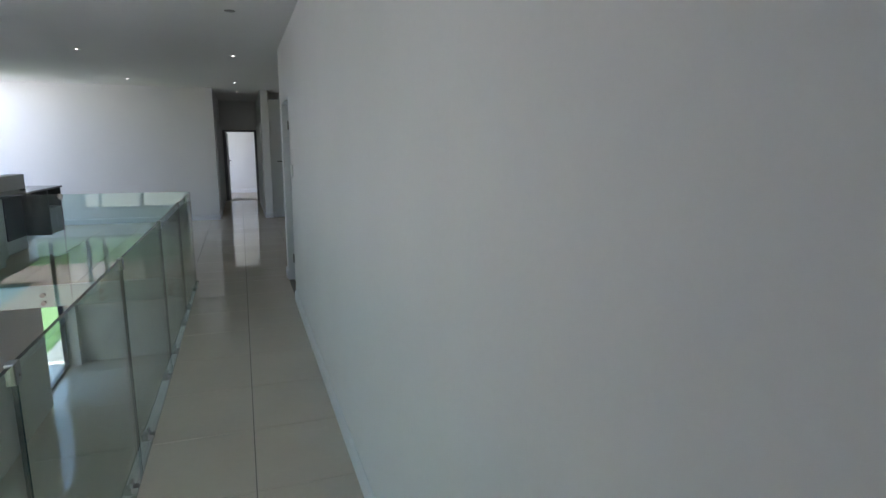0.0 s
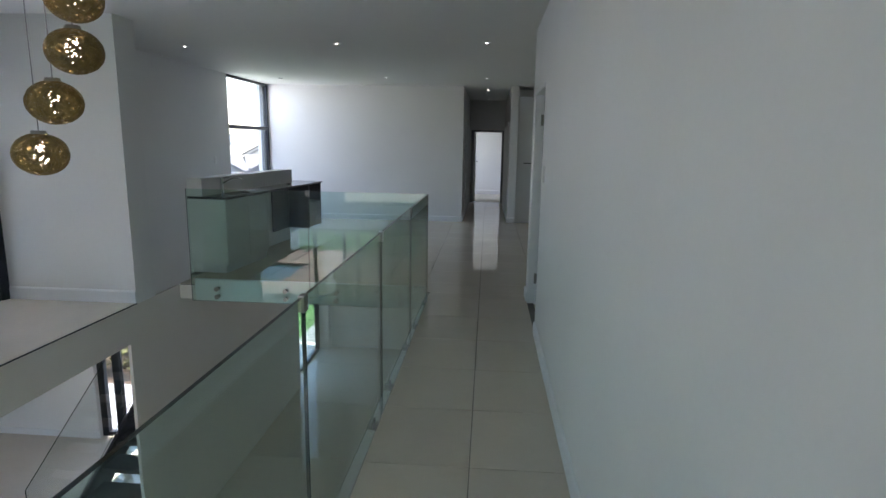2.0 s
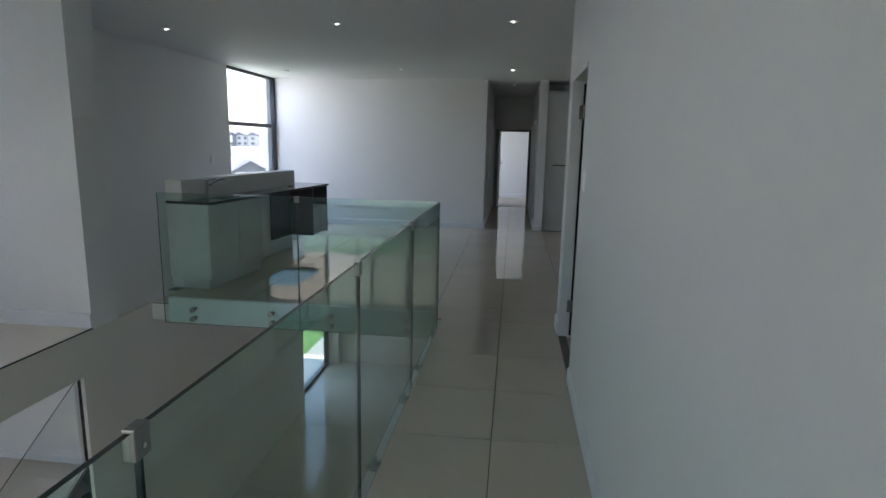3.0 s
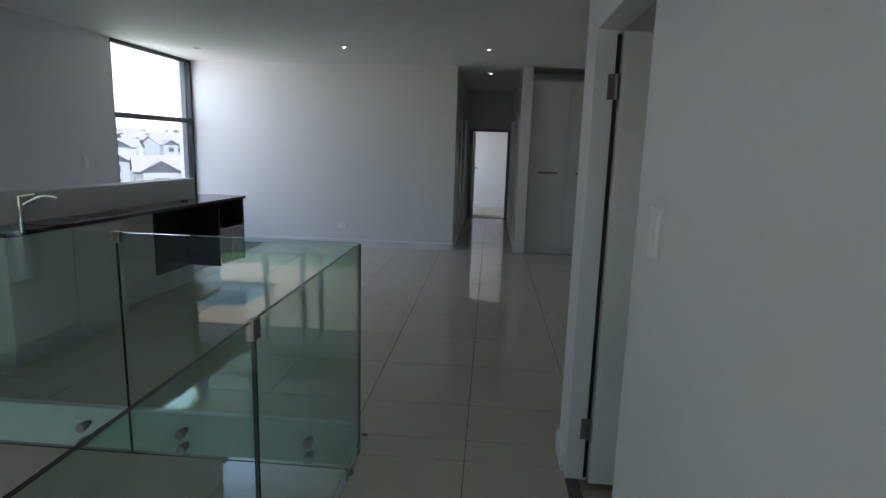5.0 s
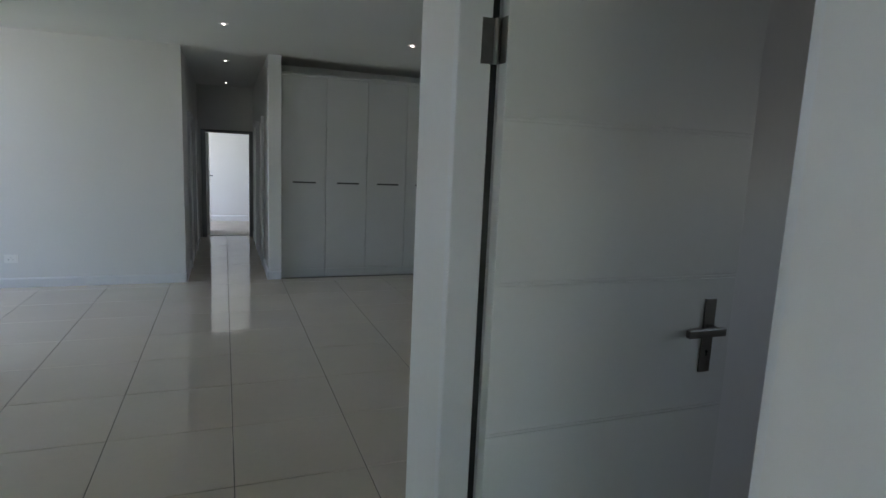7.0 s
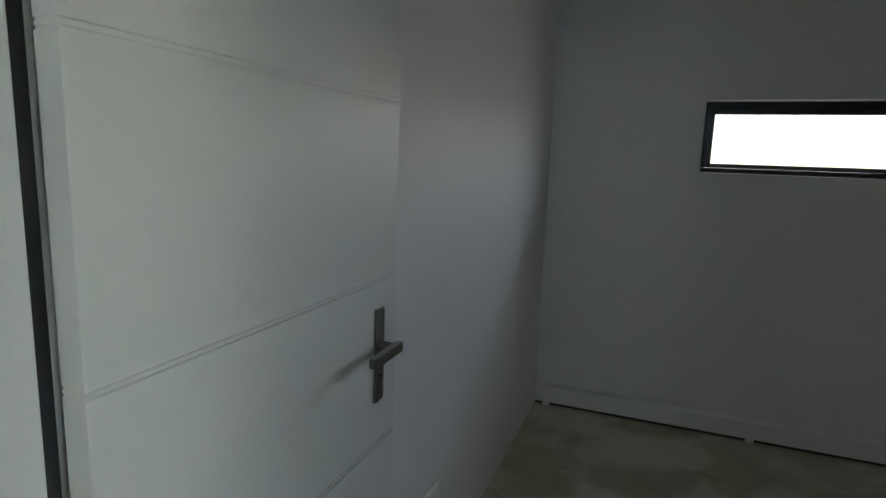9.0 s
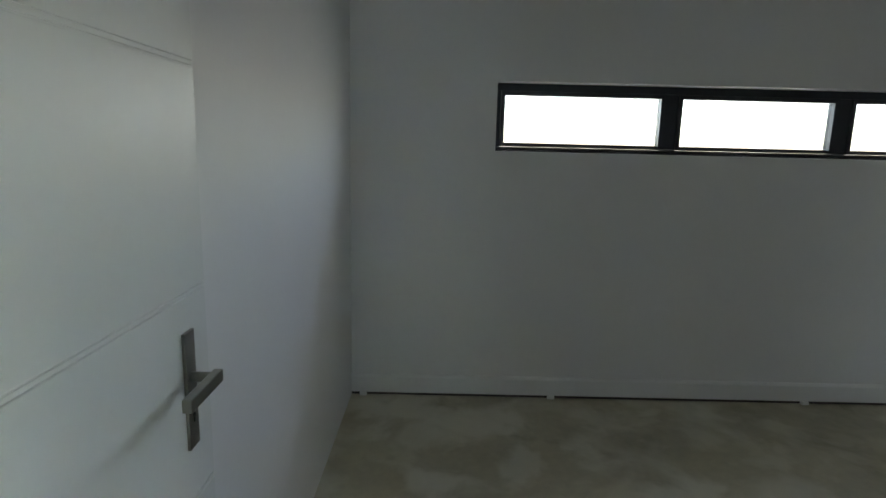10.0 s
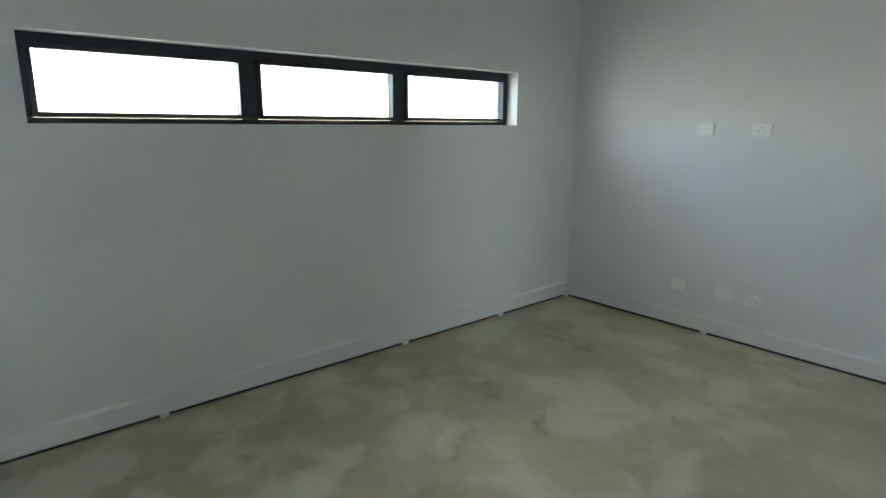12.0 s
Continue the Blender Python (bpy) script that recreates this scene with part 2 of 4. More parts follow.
def link_mesh(name, bm, mats, smooth=False):
    me = bpy.data.meshes.new(name)
    bmesh.ops.recalc_face_normals(bm, faces=bm.faces)
    bm.to_mesh(me)
    bm.free()
    for m in mats if isinstance(mats, (list, tuple)) else [mats]:
        me.materials.append(m)
    if smooth:
        for p in me.polygons:
            p.use_smooth = True
    return new(name, me)


def part(name, bm, mats, parent, label="", smooth=False):
    ob = link_mesh(name, bm, mats, smooth)
    ob.parent = parent
    ob.matrix_parent_inverse = parent.matrix_basis.inverted() if parent.parent is None else Matrix()
    if label:
        ob["label"] = label
    return ob


def thing(name, label, category, at=(0, 0, 0), group="", kind=""):
    ob = new(name)
    ob.empty_display_size = 0.1
    ob.matrix_basis = Matrix.Translation(at)
    return tagged(ob, label, category, group, kind)


def structure(name, bm, mats, label="", category=""):
    return tagged(link_mesh(name, bm, mats), label, category, kind="structure")


# ---- large structure ----
C = 2.575        # ceiling
LOW = -2.85      # floor of the storey below
LC = -0.36       # its ceiling
LB = -0.165      # underside of the lobby slab
XE = 3.015       # bedroom's outer wall, inner face
Y_BACK = 12.405  # wall at the end of the lobby
SF = -0.02       # bedroom screed

structure("wall_corridor", boxes(
    (0.0, 0.12, -2.6, 5.87, 0.0, C), (0.0, 0.12, 5.87, 6.75, 2.0, C)), PAINT,
    "smooth white painted wall along the upstairs passage", "wall")
structure("wall_bedroom_north", boxes((0.0, XE, 6.75, 6.99, SF, C)), PAINT,
          "white painted partition between bedroom and lobby", "wall")
structure("wall_bedroom_east", boxes(
    (XE, XE + 0.23, 2.05, 6.99, SF, 1.42), (XE, XE + 0.23, 2.05, 6.99, 1.792, C),
    (XE, XE + 0.23, 2.05, 3.012, 1.42, 1.792), (XE, XE + 0.23, 5.955, 6.99, 1.42, 1.792)), PAINT,
    "white painted bedroom wall under a high strip window", "wall")
structure("wall_bedroom_south", boxes((0.12, XE, 2.05, 2.303, SF, C)), PAINT, "white painted bedroom wall with switches and sockets", "wall")
structure("wall_lobby_east", boxes((4.1, 4.3, 6.99, 12.9, 0, C)), PAINT, "white painted lobby wall", "wall")
structure("wall_lobby_south", boxes((XE + 0.23, 4.1, 6.76, 6.99, 0, C)), PAINT, "white painted lobby wall", "wall")
structure("wall_lobby_north", boxes((-4.95, -0.911, Y_BACK, Y_BACK + 0.2, 0, C)), PAINT,
          "pale painted lobby end wall lit by the window", "wall")
structure("wall_hall_west", boxes((-1.11, -0.911, Y_BACK + 0.2, 16.13, 0, C)), PAINT, "white painted side wall of the dark hall", "wall")
structure("wall_hall_east", boxes((-0.015, 0.125, Y_BACK, 16.13, 0, C)), PAINT, "white painted side wall of the dark hall", "wall")
structure("wall_hall_end", boxes((-1.11, -0.86, 16.13, 16.28, 0, C), (-0.02, 0.125, 16.13, 16.28, 0, C), (-0.86, -0.02, 16.13, 16.28, 1.84, C)), PAINT,
          "end wall of the hall around a doorway", "wall")
structure("wall_cupboard_back", boxes((0.125, 4.3, 13.1, 13.2, 0, C)), PAINT, "white painted wall behind the cupboards", "wall")
structure("wall_end_room", boxes((-2.3, 1.6, 18.6, 18.8, 0, C), (1.6, 1.8, 16.28, 18.8, 0, C), (-2.5, -2.3, 16.28, 18.8, 0, 0.75),
                                 (-2.5, -2.3, 16.28, 18.8, 2.1, C), (-2.5, -2.3, 16.28, 16.9, 0.75, 2.1), (-2.5, -2.3, 18.3, 18.8, 0.75, 2.1),
                                 (-2.5, -1.11, 16.13, 16.28, 0, C), (0.125, 1.8, 16.13, 16.28, 0, C)), PAINT,
          "bright white wall of the room beyond the hall", "wall")
# stair well wall with the tall window beyond it
XW = -4.722
XV, YP = -3.68, 6.24   # west face of the void, and the pier at the back of the landing
YL = 7.0               # edge of the lobby slab
structure("wall_stairwell_west", boxes((XW - 0.22, XW, YP + 0.3, 8.65, -0.85, C), (XW - 0.22, XW, 8.65, 10.64, LOW - 0.1, C), (XW - 0.22, XW, 10.64, Y_BACK, LC, 0.3)), PAINT,
          "grey shaded wall of the stair well", "wall")
structure("wall_landing_pier", boxes((-5.2, XV - 0.1, YP, YP + 0.3, LC, C), (XV - 0.1, XV, YP, YP + 0.3, -0.012, C)), PAINT, "white painted wall at the back of the landing", "wall")
structure("wall_landing_west", boxes((-5.2, -4.98, 3.1, 4.2, LC, C), (-5.2, -4.98, 4.2, YP, LC, 0.0), (-5.2, -4.98, 4.2, YP, 2.25, C)), PAINT, "white painted landing wall", "wall")
structure("wall_landing_south", boxes((-5.2, XV, 2.9, 3.1, LC, C)), PAINT, "white painted landing wall", "wall")
# the storey below
structure("wall_lower_west", boxes((XV - 0.03, XV, YP - 0.14, YP, LOW, LC), (XV - 0.03, XV, YP, YL, LOW, -0.012), (XV - 0.1, XV, YL, 10.75, LOW, LB), (XV - 0.2, XV, 10.75, 12.6, -0.6, LB), (XV - 0.2, XV, 12.6, 13.0, LOW, LB)), BEIGE,
          "plain wall of the double volume, warm floor bounce put into its beige", "wall")
structure("wall_lower_north", boxes((XV, 0.2, 12.8, 13.0, LOW, LB)), BEIGE, "plain wall of the lower room", "wall")
structure("wall_lower_entry", boxes((-8.6, -6.02, 8.65, 8.85, LOW, LC), (-6.02, -4.94, 8.65, 8.85, -0.62, LC)), PAINT, "white painted entry wall beside a glazed door", "wall")
structure("wall_lower_east", boxes((-0.85, -0.65, -0.1, YL, LOW, LC), (-0.85, -0.65, YL, 12.8, LOW, LB)), BEIGE, "plain wall of the lower room", "wall")
structure("wall_lower_far_west", boxes((-8.8, -8.6, YS, 8.85, LOW, C)), PAINT, "plain white wall of the double volume", "wall")
# glazed south end of the double volume
structure("wall_south", boxes((-8.6, -5.76, YS, YS + 0.2, LOW, C), (-1.5, -1.0, YS, YS + 0.2, LOW, C), (-5.76, -3.7, YS, YS + 0.2, -0.45, C), (-3.7, -1.5, YS, YS + 0.2, -0.45, 0.1), (-3.7, -1.5, YS, YS + 0.2, 2.3, C)), PAINT,
          "white painted wall around tall glazing", "wall")
structure("wall_passage_end", boxes((-1.1, 0.12, -2.8, -2.6, LC, C), (-1.1, -1.0, -2.6, YS, LC, C)), PAINT, "plain white wall closing the passage", "wall")
# ceilings
structure("ceiling", boxes((-8.8, 4.3, -2.8, YP + 0.3, C, C + 0.2), (-4.94, 4.3, YP + 0.3, 13.2, C, C + 0.2), (-2.5, 1.8, 13.2, 18.8, C, C + 0.2)), CEILING,
          "smooth white painted ceiling", "ceiling")
structure("ceiling_lower", boxes((-8.6, -5.2, 3.1, 8.65, LC, LC + 0.1)), CEILING, "white ceiling below the landing", "ceiling")

# slabs
SLAB_E = -0.985
structure("slab_passage", boxes((SLAB_E, 0.0, -2.6, YL, LC, -0.012)), SLAB, "white painted concrete slab edge", "slab")
structure("slab_lobby", boxes((XV, 4.3, YL, 13.2, LB, -0.012), (-3.80, XV, 7.45, 13.2, LB, -0.012), (XW, -3.80, 10.36, Y_BACK, LB, -0.012)), BEIGE, "concrete slab edge, warm floor bounce put into its beige", "slab")
structure("slab_hall", boxes((-2.5, 1.8, 13.2, 18.8, LC, -0.012)), SLAB, "concrete slab", "slab")
structure("slab_landing", boxes((-4.98, XV, 3.1, YP, LC, -0.012)), BEIGE, "concrete slab of the landing", "slab")
structure("slab_bedroom", boxes((0.12, XE, 2.05, 6.72, LC, SF - 0.01)), SLAB, "concrete slab", "slab")
structure("floor_bedroom", boxes((0.0, XE, 2.303, 6.75, SF - 0.01, SF)), SCREED,
                      "bare patchy cement screed floor awaiting its covering", "floor")
structure("floor_lower", boxes((-8.6, -0.85, YS, 8.85, LOW - 0.1, LOW), (-4.94, -0.85, 8.85, 13.0, LOW - 0.1, LOW)), LOWER, "glossy beige tiled floor of the lower room", "floor")
structure("floor_end_room", boxes((-2.3, 1.6, 16.28, 18.6, -0.012, 0.0)), FAR_FLOOR, "pale beige floor of the far room", "floor")
structure("floor_landing", boxes((-4.98, XV, 3.1, YP, -0.012, 0.0)), LOWER, "glossy pale tiled landing floor", "floor")
structure("trim_landing_edge", boxes((XV, XV + 0.003, 3.1, YP, -0.012, 0.001)), ALU, "thin dark metal edge trim", "trim")


def skirting(name, runs, z=0.0, h=0.1, label="white painted skirting board", mat=TRIM):
    """runs: (x0, y0, x1, y1, nx, ny), the wall's foot and the way it faces."""
    bm = bmesh.new()
    for x0, y0, x1, y1, nx, ny in runs:
        a, b, n = Vector((x0, y0, z)), Vector((x1, y1, z)), Vector((nx, ny, 0))
        prof = [(0, 0), (0.016, 0), (0.016, h - 0.016), (0.009, h - 0.004), (0.004, h), (0, h)]
        rows_ = [[bm.verts.new(p + n * d + Vector((0, 0, e))) for d, e in prof] for p in (a, b)]
        for k in range(len(prof)):
            j = (k + 1) % len(prof)
            bm.faces.new((rows_[0][k], rows_[0][j], rows_[1][j], rows_[1][k]))
        bm.faces.new(rows_[0])
        bm.faces.new(list(reversed(rows_[1])))
    return structure(name, bm, mat, label, "skirting")


skirting("baseboard_passage", [(0, -2.6, 0, 5.83, -1, 0), (0, 6.78, 0, 7.006, -1, 0), (-0.016, 6.99, XE + 0.23, 6.99, 0, 1)])
skirting("baseboard_lobby", [(-4.72, Y_BACK, -0.895, Y_BACK, 0, -1), (-0.911, Y_BACK - 0.016, -0.911, 16.13, 1, 0),
                             (-0.015, Y_BACK - 0.016, -0.015, 16.13, -1, 0), (-0.031, Y_BACK, 0.125, Y_BACK, 0, -1)])
skirting("baseboard_landing", [(-4.98, YP, XV, YP, 0, -1)], h=0.12)
skirting("baseboard_end_room", [(-2.3, 18.6, 1.6, 18.6, 0, -1)], h=0.12)
skirting("baseboard_lower", [(-8.6, 8.65, -6.0, 8.65, 0, -1)], z=LOW)
skirting("baseboard_bedroom", [(XE, 2.303, XE, 6.75, -1, 0), (0.12, 2.303, XE, 2.303, 0, 1)],
         z=0.0, h=0.11, label="white skirting board raised above the bare screed on small packers", mat=PAINT)
# dark strip: the shade under the raised skirting, put into colour
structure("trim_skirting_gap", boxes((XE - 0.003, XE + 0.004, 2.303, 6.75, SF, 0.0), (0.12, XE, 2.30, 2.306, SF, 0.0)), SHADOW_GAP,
          "dark strip painted as the shade in the gap under the skirting", "trim")
for k, (px, py) in enumerate(((XE - 0.014, 5.57), (XE - 0.014, 4.06), (XE - 0.014, 3.14), (XE - 0.02, 2.33), (1.80, 2.317), (XE - 0.014, 6.68))):
    bm = boxes((px - 0.012, px + 0.012, py - 0.02, py + 0.02, SF, 0.0) if px > 2.5 else (px - 0.02, px + 0.02, py - 0.012, py + 0.012, SF, 0.0), bevel=0.002)
    tagged(link_mesh("packer", bm, PLASTIC), "small white packer under the skirting board", "packer", "skirting packers")


# ---- windows ----
def window(name, label, frame_boxes, panes, category="window", glazing=PANE):
    w = thing(name, label, category, panes[0][::2], kind="structure")
    for s in frame_boxes:
        part("window_frame", boxes(s, bevel=0.004), ALU, w)
    for p in panes:
        ob = part("pane", boxes(p), glazing, w)
        ob.visible_shadow = False
    return w


y0, y1 = 10.64, Y_BACK
xa, xb = XW - 0.06, XW - 0.002
window("window_1", "tall dark aluminium framed window over the stair well",
       [(xa, xb, y0, y0 + 0.02, 0.3, C), (xa, xb, y1 - 0.055, y1, 0.3, C), (xa, xb, y0 + 0.02, y1 - 0.055, C - 0.045, C), (xa, xb, y0 + 0.02, y1 - 0.055, 0.3, 0.35), (xa, xb, y0 + 0.02, y1 - 0.055, 1.70, 1.765)],
       [(xa + 0.03, xa + 0.036, y0 + 0.02, y1 - 0.055, 1.765, C - 0.045), (xa + 0.03, xa + 0.036, y0 + 0.02, y1 - 0.055, 0.35, 1.70)])
structure("wall_wing", boxes((-4.85, XW - 0.064, Y_BACK - 0.085, Y_BACK - 0.001, LC, C)), HOUSE_GREY, "grey plastered reveal outside the window", "wall")
# bedroom strip window: three lights
xa, xb = XE + 0.10, XE + 0.16
ys = [3.012, 4.0, 4.97, 5.955]
fr = [(xa, xb, 3.012, 5.955, 1.42, 1.445), (xa, xb, 3.012, 5.955, 1.75, 1.792)]
for k, yy in enumerate(ys):
    w = 0.03 if k in (0, 3) else 0.075
    lo, hi = (yy, yy + w) if k == 0 else (yy - w, yy) if k == 3 else (yy - w / 2, yy + w / 2)
    fr.append((xa, xb, lo, hi, 1.445, 1.75))
strip = window("window_2", "high strip window with three lights in a dark aluminium frame", fr,
       [(xa + 0.02, xa + 0.026, ys[k] + 0.03, ys[k + 1] - 0.03, 1.445, 1.75) for k in range(3)], glazing=DIMMED_PANE)
for k in range(3):
    a, b = ys[k] + (0.031 if k == 0 else 0.0385), ys[k + 1] - (0.031 if k == 2 else 0.0385)
    part("sash", boxes((xa - 0.008, xb - 0.012, a, a + 0.022, 1.446, 1.749), (xa - 0.008, xb - 0.012, b - 0.022, b, 1.446, 1.749),
                       (xa - 0.008, xb - 0.012, a + 0.022, b - 0.022, 1.446, 1.464), (xa - 0.008, xb - 0.012, a + 0.022, b - 0.022, 1.727, 1.749)), ALU, strip)
    part("glazing_bead", boxes((xa + 0.012, xa + 0.0195, a + 0.022, b - 0.022, 1.464, 1.468)), ALU, strip)
window("window_3", "dark framed sliding glass door on the landing",
       [(-5.02, -4.93, 4.2, 4.28, 0, 2.25), (-5.02, -4.93, 6.15, 6.235, 0, 2.25), (-5.02, -4.95, 5.2, 5.27, 0.06, 2.18), (-5.02, -4.95, 4.28, 6.15, 0, 0.06), (-5.02, -4.95, 4.28, 6.15, 2.18, 2.25)],
       [(-5.0, -4.99, 4.28, 5.2, 0.06, 2.18), (-5.0, -4.99, 5.27, 6.15, 0.06, 2.18)])
fr, pn = [], []
xs = [-5.72, -4.35, -3.67, -3.34, -2.55, -1.54]
ya, yb = YS + 0.06, YS + 0.14
for k, xx in enumerate(xs):
    fr.append((xx - 0.04, xx + 0.04, ya, yb, LOW, -0.45))
    if xx >= -3.67:
        fr.append((xx - 0.03, xx + 0.04, ya, yb, 0.1, 2.3))
    if k < len(xs) - 1:
        nx = xs[k + 1]
        for za, zb in ((LOW, LOW + 0.06), (-0.51, -0.45)) + (((0.1, 0.16), (2.24, 2.3)) if xx >= -3.67 else ()):
            fr.append((xx + 0.04, nx - 0.04, ya, yb, za, zb))
        pn.append((xx + 0.04, nx - 0.04, ya + 0.03, ya + 0.04, LOW + 0.06, -0.51))
        if xx >= -3.67:
            pn.append((xx + 0.04, nx - 0.03, ya + 0.03, ya + 0.04, 0.16, 2.24))
window("window_4", "dark framed glazing facing the garden and deck", fr, pn)
window("window_5", "dark framed glass door to the lawn",
       [(-3.95, -3.87, 10.75, 10.81, LOW, -0.6), (-3.95, -3.87, 12.52, 12.6, LOW, -0.6), (-3.95, -3.87, 10.81, 12.52, LOW, LOW + 0.06), (-3.95, -3.87, 10.81, 12.52, -0.66, -0.6)],
       [(-3.915, -3.905, 10.81, 12.52, LOW + 0.06, -0.66)])
entry = window("window_6", "dark framed glazed entry door with a long pull handle",
               [(-6.02, -5.92, 8.72, 8.80, LOW, -0.62), (-5.78, -5.67, 8.72, 8.80, LOW, -0.62), (-5.02, -4.94, 8.72, 8.80, LOW, -0.62), (-5.92, -5.78, 8.72, 8.80, LOW, LOW + 0.07), (-5.67, -5.02, 8.72, 8.80, LOW, LOW + 0.07), (-5.92, -5.02, 8.72, 8.80, -0.68, -0.62)],
               [(-5.92, -5.78, 8.755, 8.765, LOW + 0.07, -0.68), (-5.67, -5.02, 8.755, 8.765, LOW + 0.07, -0.68)])
bm = bmesh.new()
rod(bm, (-5.60, 8.66, -2.6), (-5.60, 8.66, -1.2), 0.016, 10)
for z in (-2.35, -2.15, -1.4):
    rod(bm, (-5.66, 8.66, z), (-5.60, 8.66, z), 0.012, 8)
    rod(bm, (-5.66, 8.66, z), (-5.68, 8.74, z), 0.012, 8)
part("pull_handle", bm, ALU, entry, "long dark pull handle")
# out of view; added as the opening for the far room's lamp
window("window_7", "unseen window added to let light into the far room",
       [(-2.43, -2.37, 16.9, 16.96, 0.75, 2.1), (-2.43, -2.37, 18.24, 18.3, 0.75, 2.1), (-2.43, -2.37, 16.96, 18.24, 0.75, 0.81), (-2.43, -2.37, 16.96, 18.24, 2.04, 2.1)],
       [(-2.405, -2.395, 16.96, 18.24, 0.81, 2.04)])

# ---- glass balustrades ----
GT, GB = 1.025, -0.155
GX, GY = -1.022, 6.91


def glass_panel(x0, x1, y0, y1, low, parent):
    bm = boxes((x0, x1, y0, y1, low, GT))
    thin_x = (x1 - x0) < (y1 - y0)
    bm.normal_update()
    for f in bm.faces:
        n = f.normal
        f.material_index = 0 if abs(n.x if thin_x else n.y) > 0.9 else 1
    ob = part("glass_panel", bm, [GLASS, GLASS_EDGE], parent, "clear green-tinted toughened glass panel")
    ob.visible_shadow = False
    return ob


def clamp(parent, x, y, along_y):
    lx, ly = (0.012, 0.021) if along_y else (0.021, 0.012)
    c = part("clamp", boxes((x - lx, x + lx, y - ly, y + ly, GT - 0.052, GT + 0.006), bevel=0.003), STEEL, parent, "square brushed steel panel clamp")
    for s in (-1, 1):
        bm = bmesh.new()
        d = Vector((s, 0, 0)) if along_y else Vector((0, s, 0))
        p = Vector((x, y, GT - 0.03)) + d * 0.0125
        rod(bm, p, p + d * 0.002, 0.005, 10)
        part("screw", bm, CHROME, c)


def standoff(parent, p, d, length):
    bm = bmesh.new()
    p, d = Vector(p), Vector(d)
    rod(bm, p, p + d * length, 0.013, 14)
    rod(bm, p - d * 0.036, p - d * 0.012, 0.024, 18)
    rod(bm, p + d * 0.002, p + d * 0.012, 0.021, 16)
    part("standoff", bm, STEEL, parent, "round brushed steel standoff fixing", smooth=False)


structure("trim_void_fascia", boxes((-3.485, SLAB_E - 0.03, YL - 0.045, YL - 0.002, -0.165, 0.065), bevel=0.003), TRIM, "white painted fascia with a low upstand along the edge of the void", "fascia")
bal = thing("glass_balustrade", "frameless green-tinted glass balustrade along the passage edge", "balustrade", (GX, 3, 0))
ys = [-0.08, 0.36, 1.73, 3.09, 4.45, 5.68, GY - 0.008]
for a, b in zip(ys, ys[1:]):
    glass_panel(GX - 0.006, GX + 0.006, a + 0.004, b - 0.004, -0.125, bal)
    for y in (a + 0.24, b - 0.27):
        part("bracket", boxes((GX + 0.006, SLAB_E - 0.001, y - 0.02, y + 0.02, -0.03, 0.004), (GX + 0.006, GX + 0.014, y - 0.02, y + 0.02, -0.03, 0.03), bevel=0.002), STEEL, bal, "small brushed steel glass bracket")
for y in ys[1:-1]:
    clamp(bal, GX, y, True)
# added chrome rods imitate the highlight on the polished glass edges
for y in (1.73, 3.09, 5.68):
    bm = bmesh.new()
    rod(bm, (GX - 0.0045, y, -0.12), (GX - 0.0045, y, GT - 0.05), 0.0028, 10)
    part("joint_strip", bm, CHROME, bal, "slim polished rod added to imitate the glint of the glass edge")
# the long run stands a quarter of a degree askew to the passage wall
bal.matrix_basis = Matrix.Translation((GX, 3, 0)) @ Matrix.Rotation(radians(-0.25), 4, "Z") @ Matrix.Translation((-GX, -3, 0)) @ bal.matrix_basis
bal2 = thing("glass_balustrade", "frameless green-tinted glass balustrade across the end of the void", "balustrade", (-2.3, GY, 0))
xs = [GX + 0.010, -2.225, -3.50]
for b, a in zip(xs, xs[1:]):
    glass_panel(a + 0.003, b - 0.003, GY - 0.006, GY + 0.006, GB, bal2)
    for x in (b - 0.26, a + 0.28):
        for z in (-0.02, -0.105):
            standoff(bal2, (x, GY + 0.006, z), (0, 1, 0), YL - 0.045 - GY - 0.006)
clamp(bal2, -2.225, GY, False)

# ---- bedroom door ----
HX, HY = 0.096, 6.713
tagged(link_mesh("door_frame", boxes(
    (-0.004, 0.078, 6.72, 6.75, 0.0, 2.0), (0.078, 0.112, 6.735, 6.75, 0.0, 2.0), (0.004, 0.10, 5.87, 5.885, 0.0, 2.0), (-0.004, 0.10, 5.885, 6.72, 1.965, 2.0),
    bevel=0.003), TRIM), "white painted timber door frame", "door frame", kind="structure")
door = thing("door_1", "white panelled bedroom door standing open into the room", "door", (HX, HY, 0), kind="structure")
LW, LT = 0.76, 0.038
leaf = bmesh.new()
z0, zs = 0.008, [0.008, 0.42, 0.81, 1.19, 1.575, 1.955]
for a, b in zip(zs, zs[1:]):
    add_box(leaf, HX, HX + LW, HY - LT, HY, a + 0.0055, b - 0.0055, bevel=0.002)
add_box(leaf, HX + 0.001, HX + LW - 0.001, HY - LT + 0.003, HY - 0.003, z0, 1.955)
for a in zs[1:-1]:
    add_box(leaf, HX + 0.0005, HX + LW - 0.0005, HY - LT + 0.001, HY - 0.001, a - 0.0025, a + 0.0025, bevel=0.0008)
part("leaf", leaf, DOOR_WHITE, door, "white door leaf with horizontal grooves")
# added black strip: paints the shade inside the narrow hinge gap
part("door_seal", boxes((0.0785, 0.0945, 6.7225, 6.7345, 0.01, 1.95)), BLACK, door, "black strip standing in for the deep shade in the hinge gap")
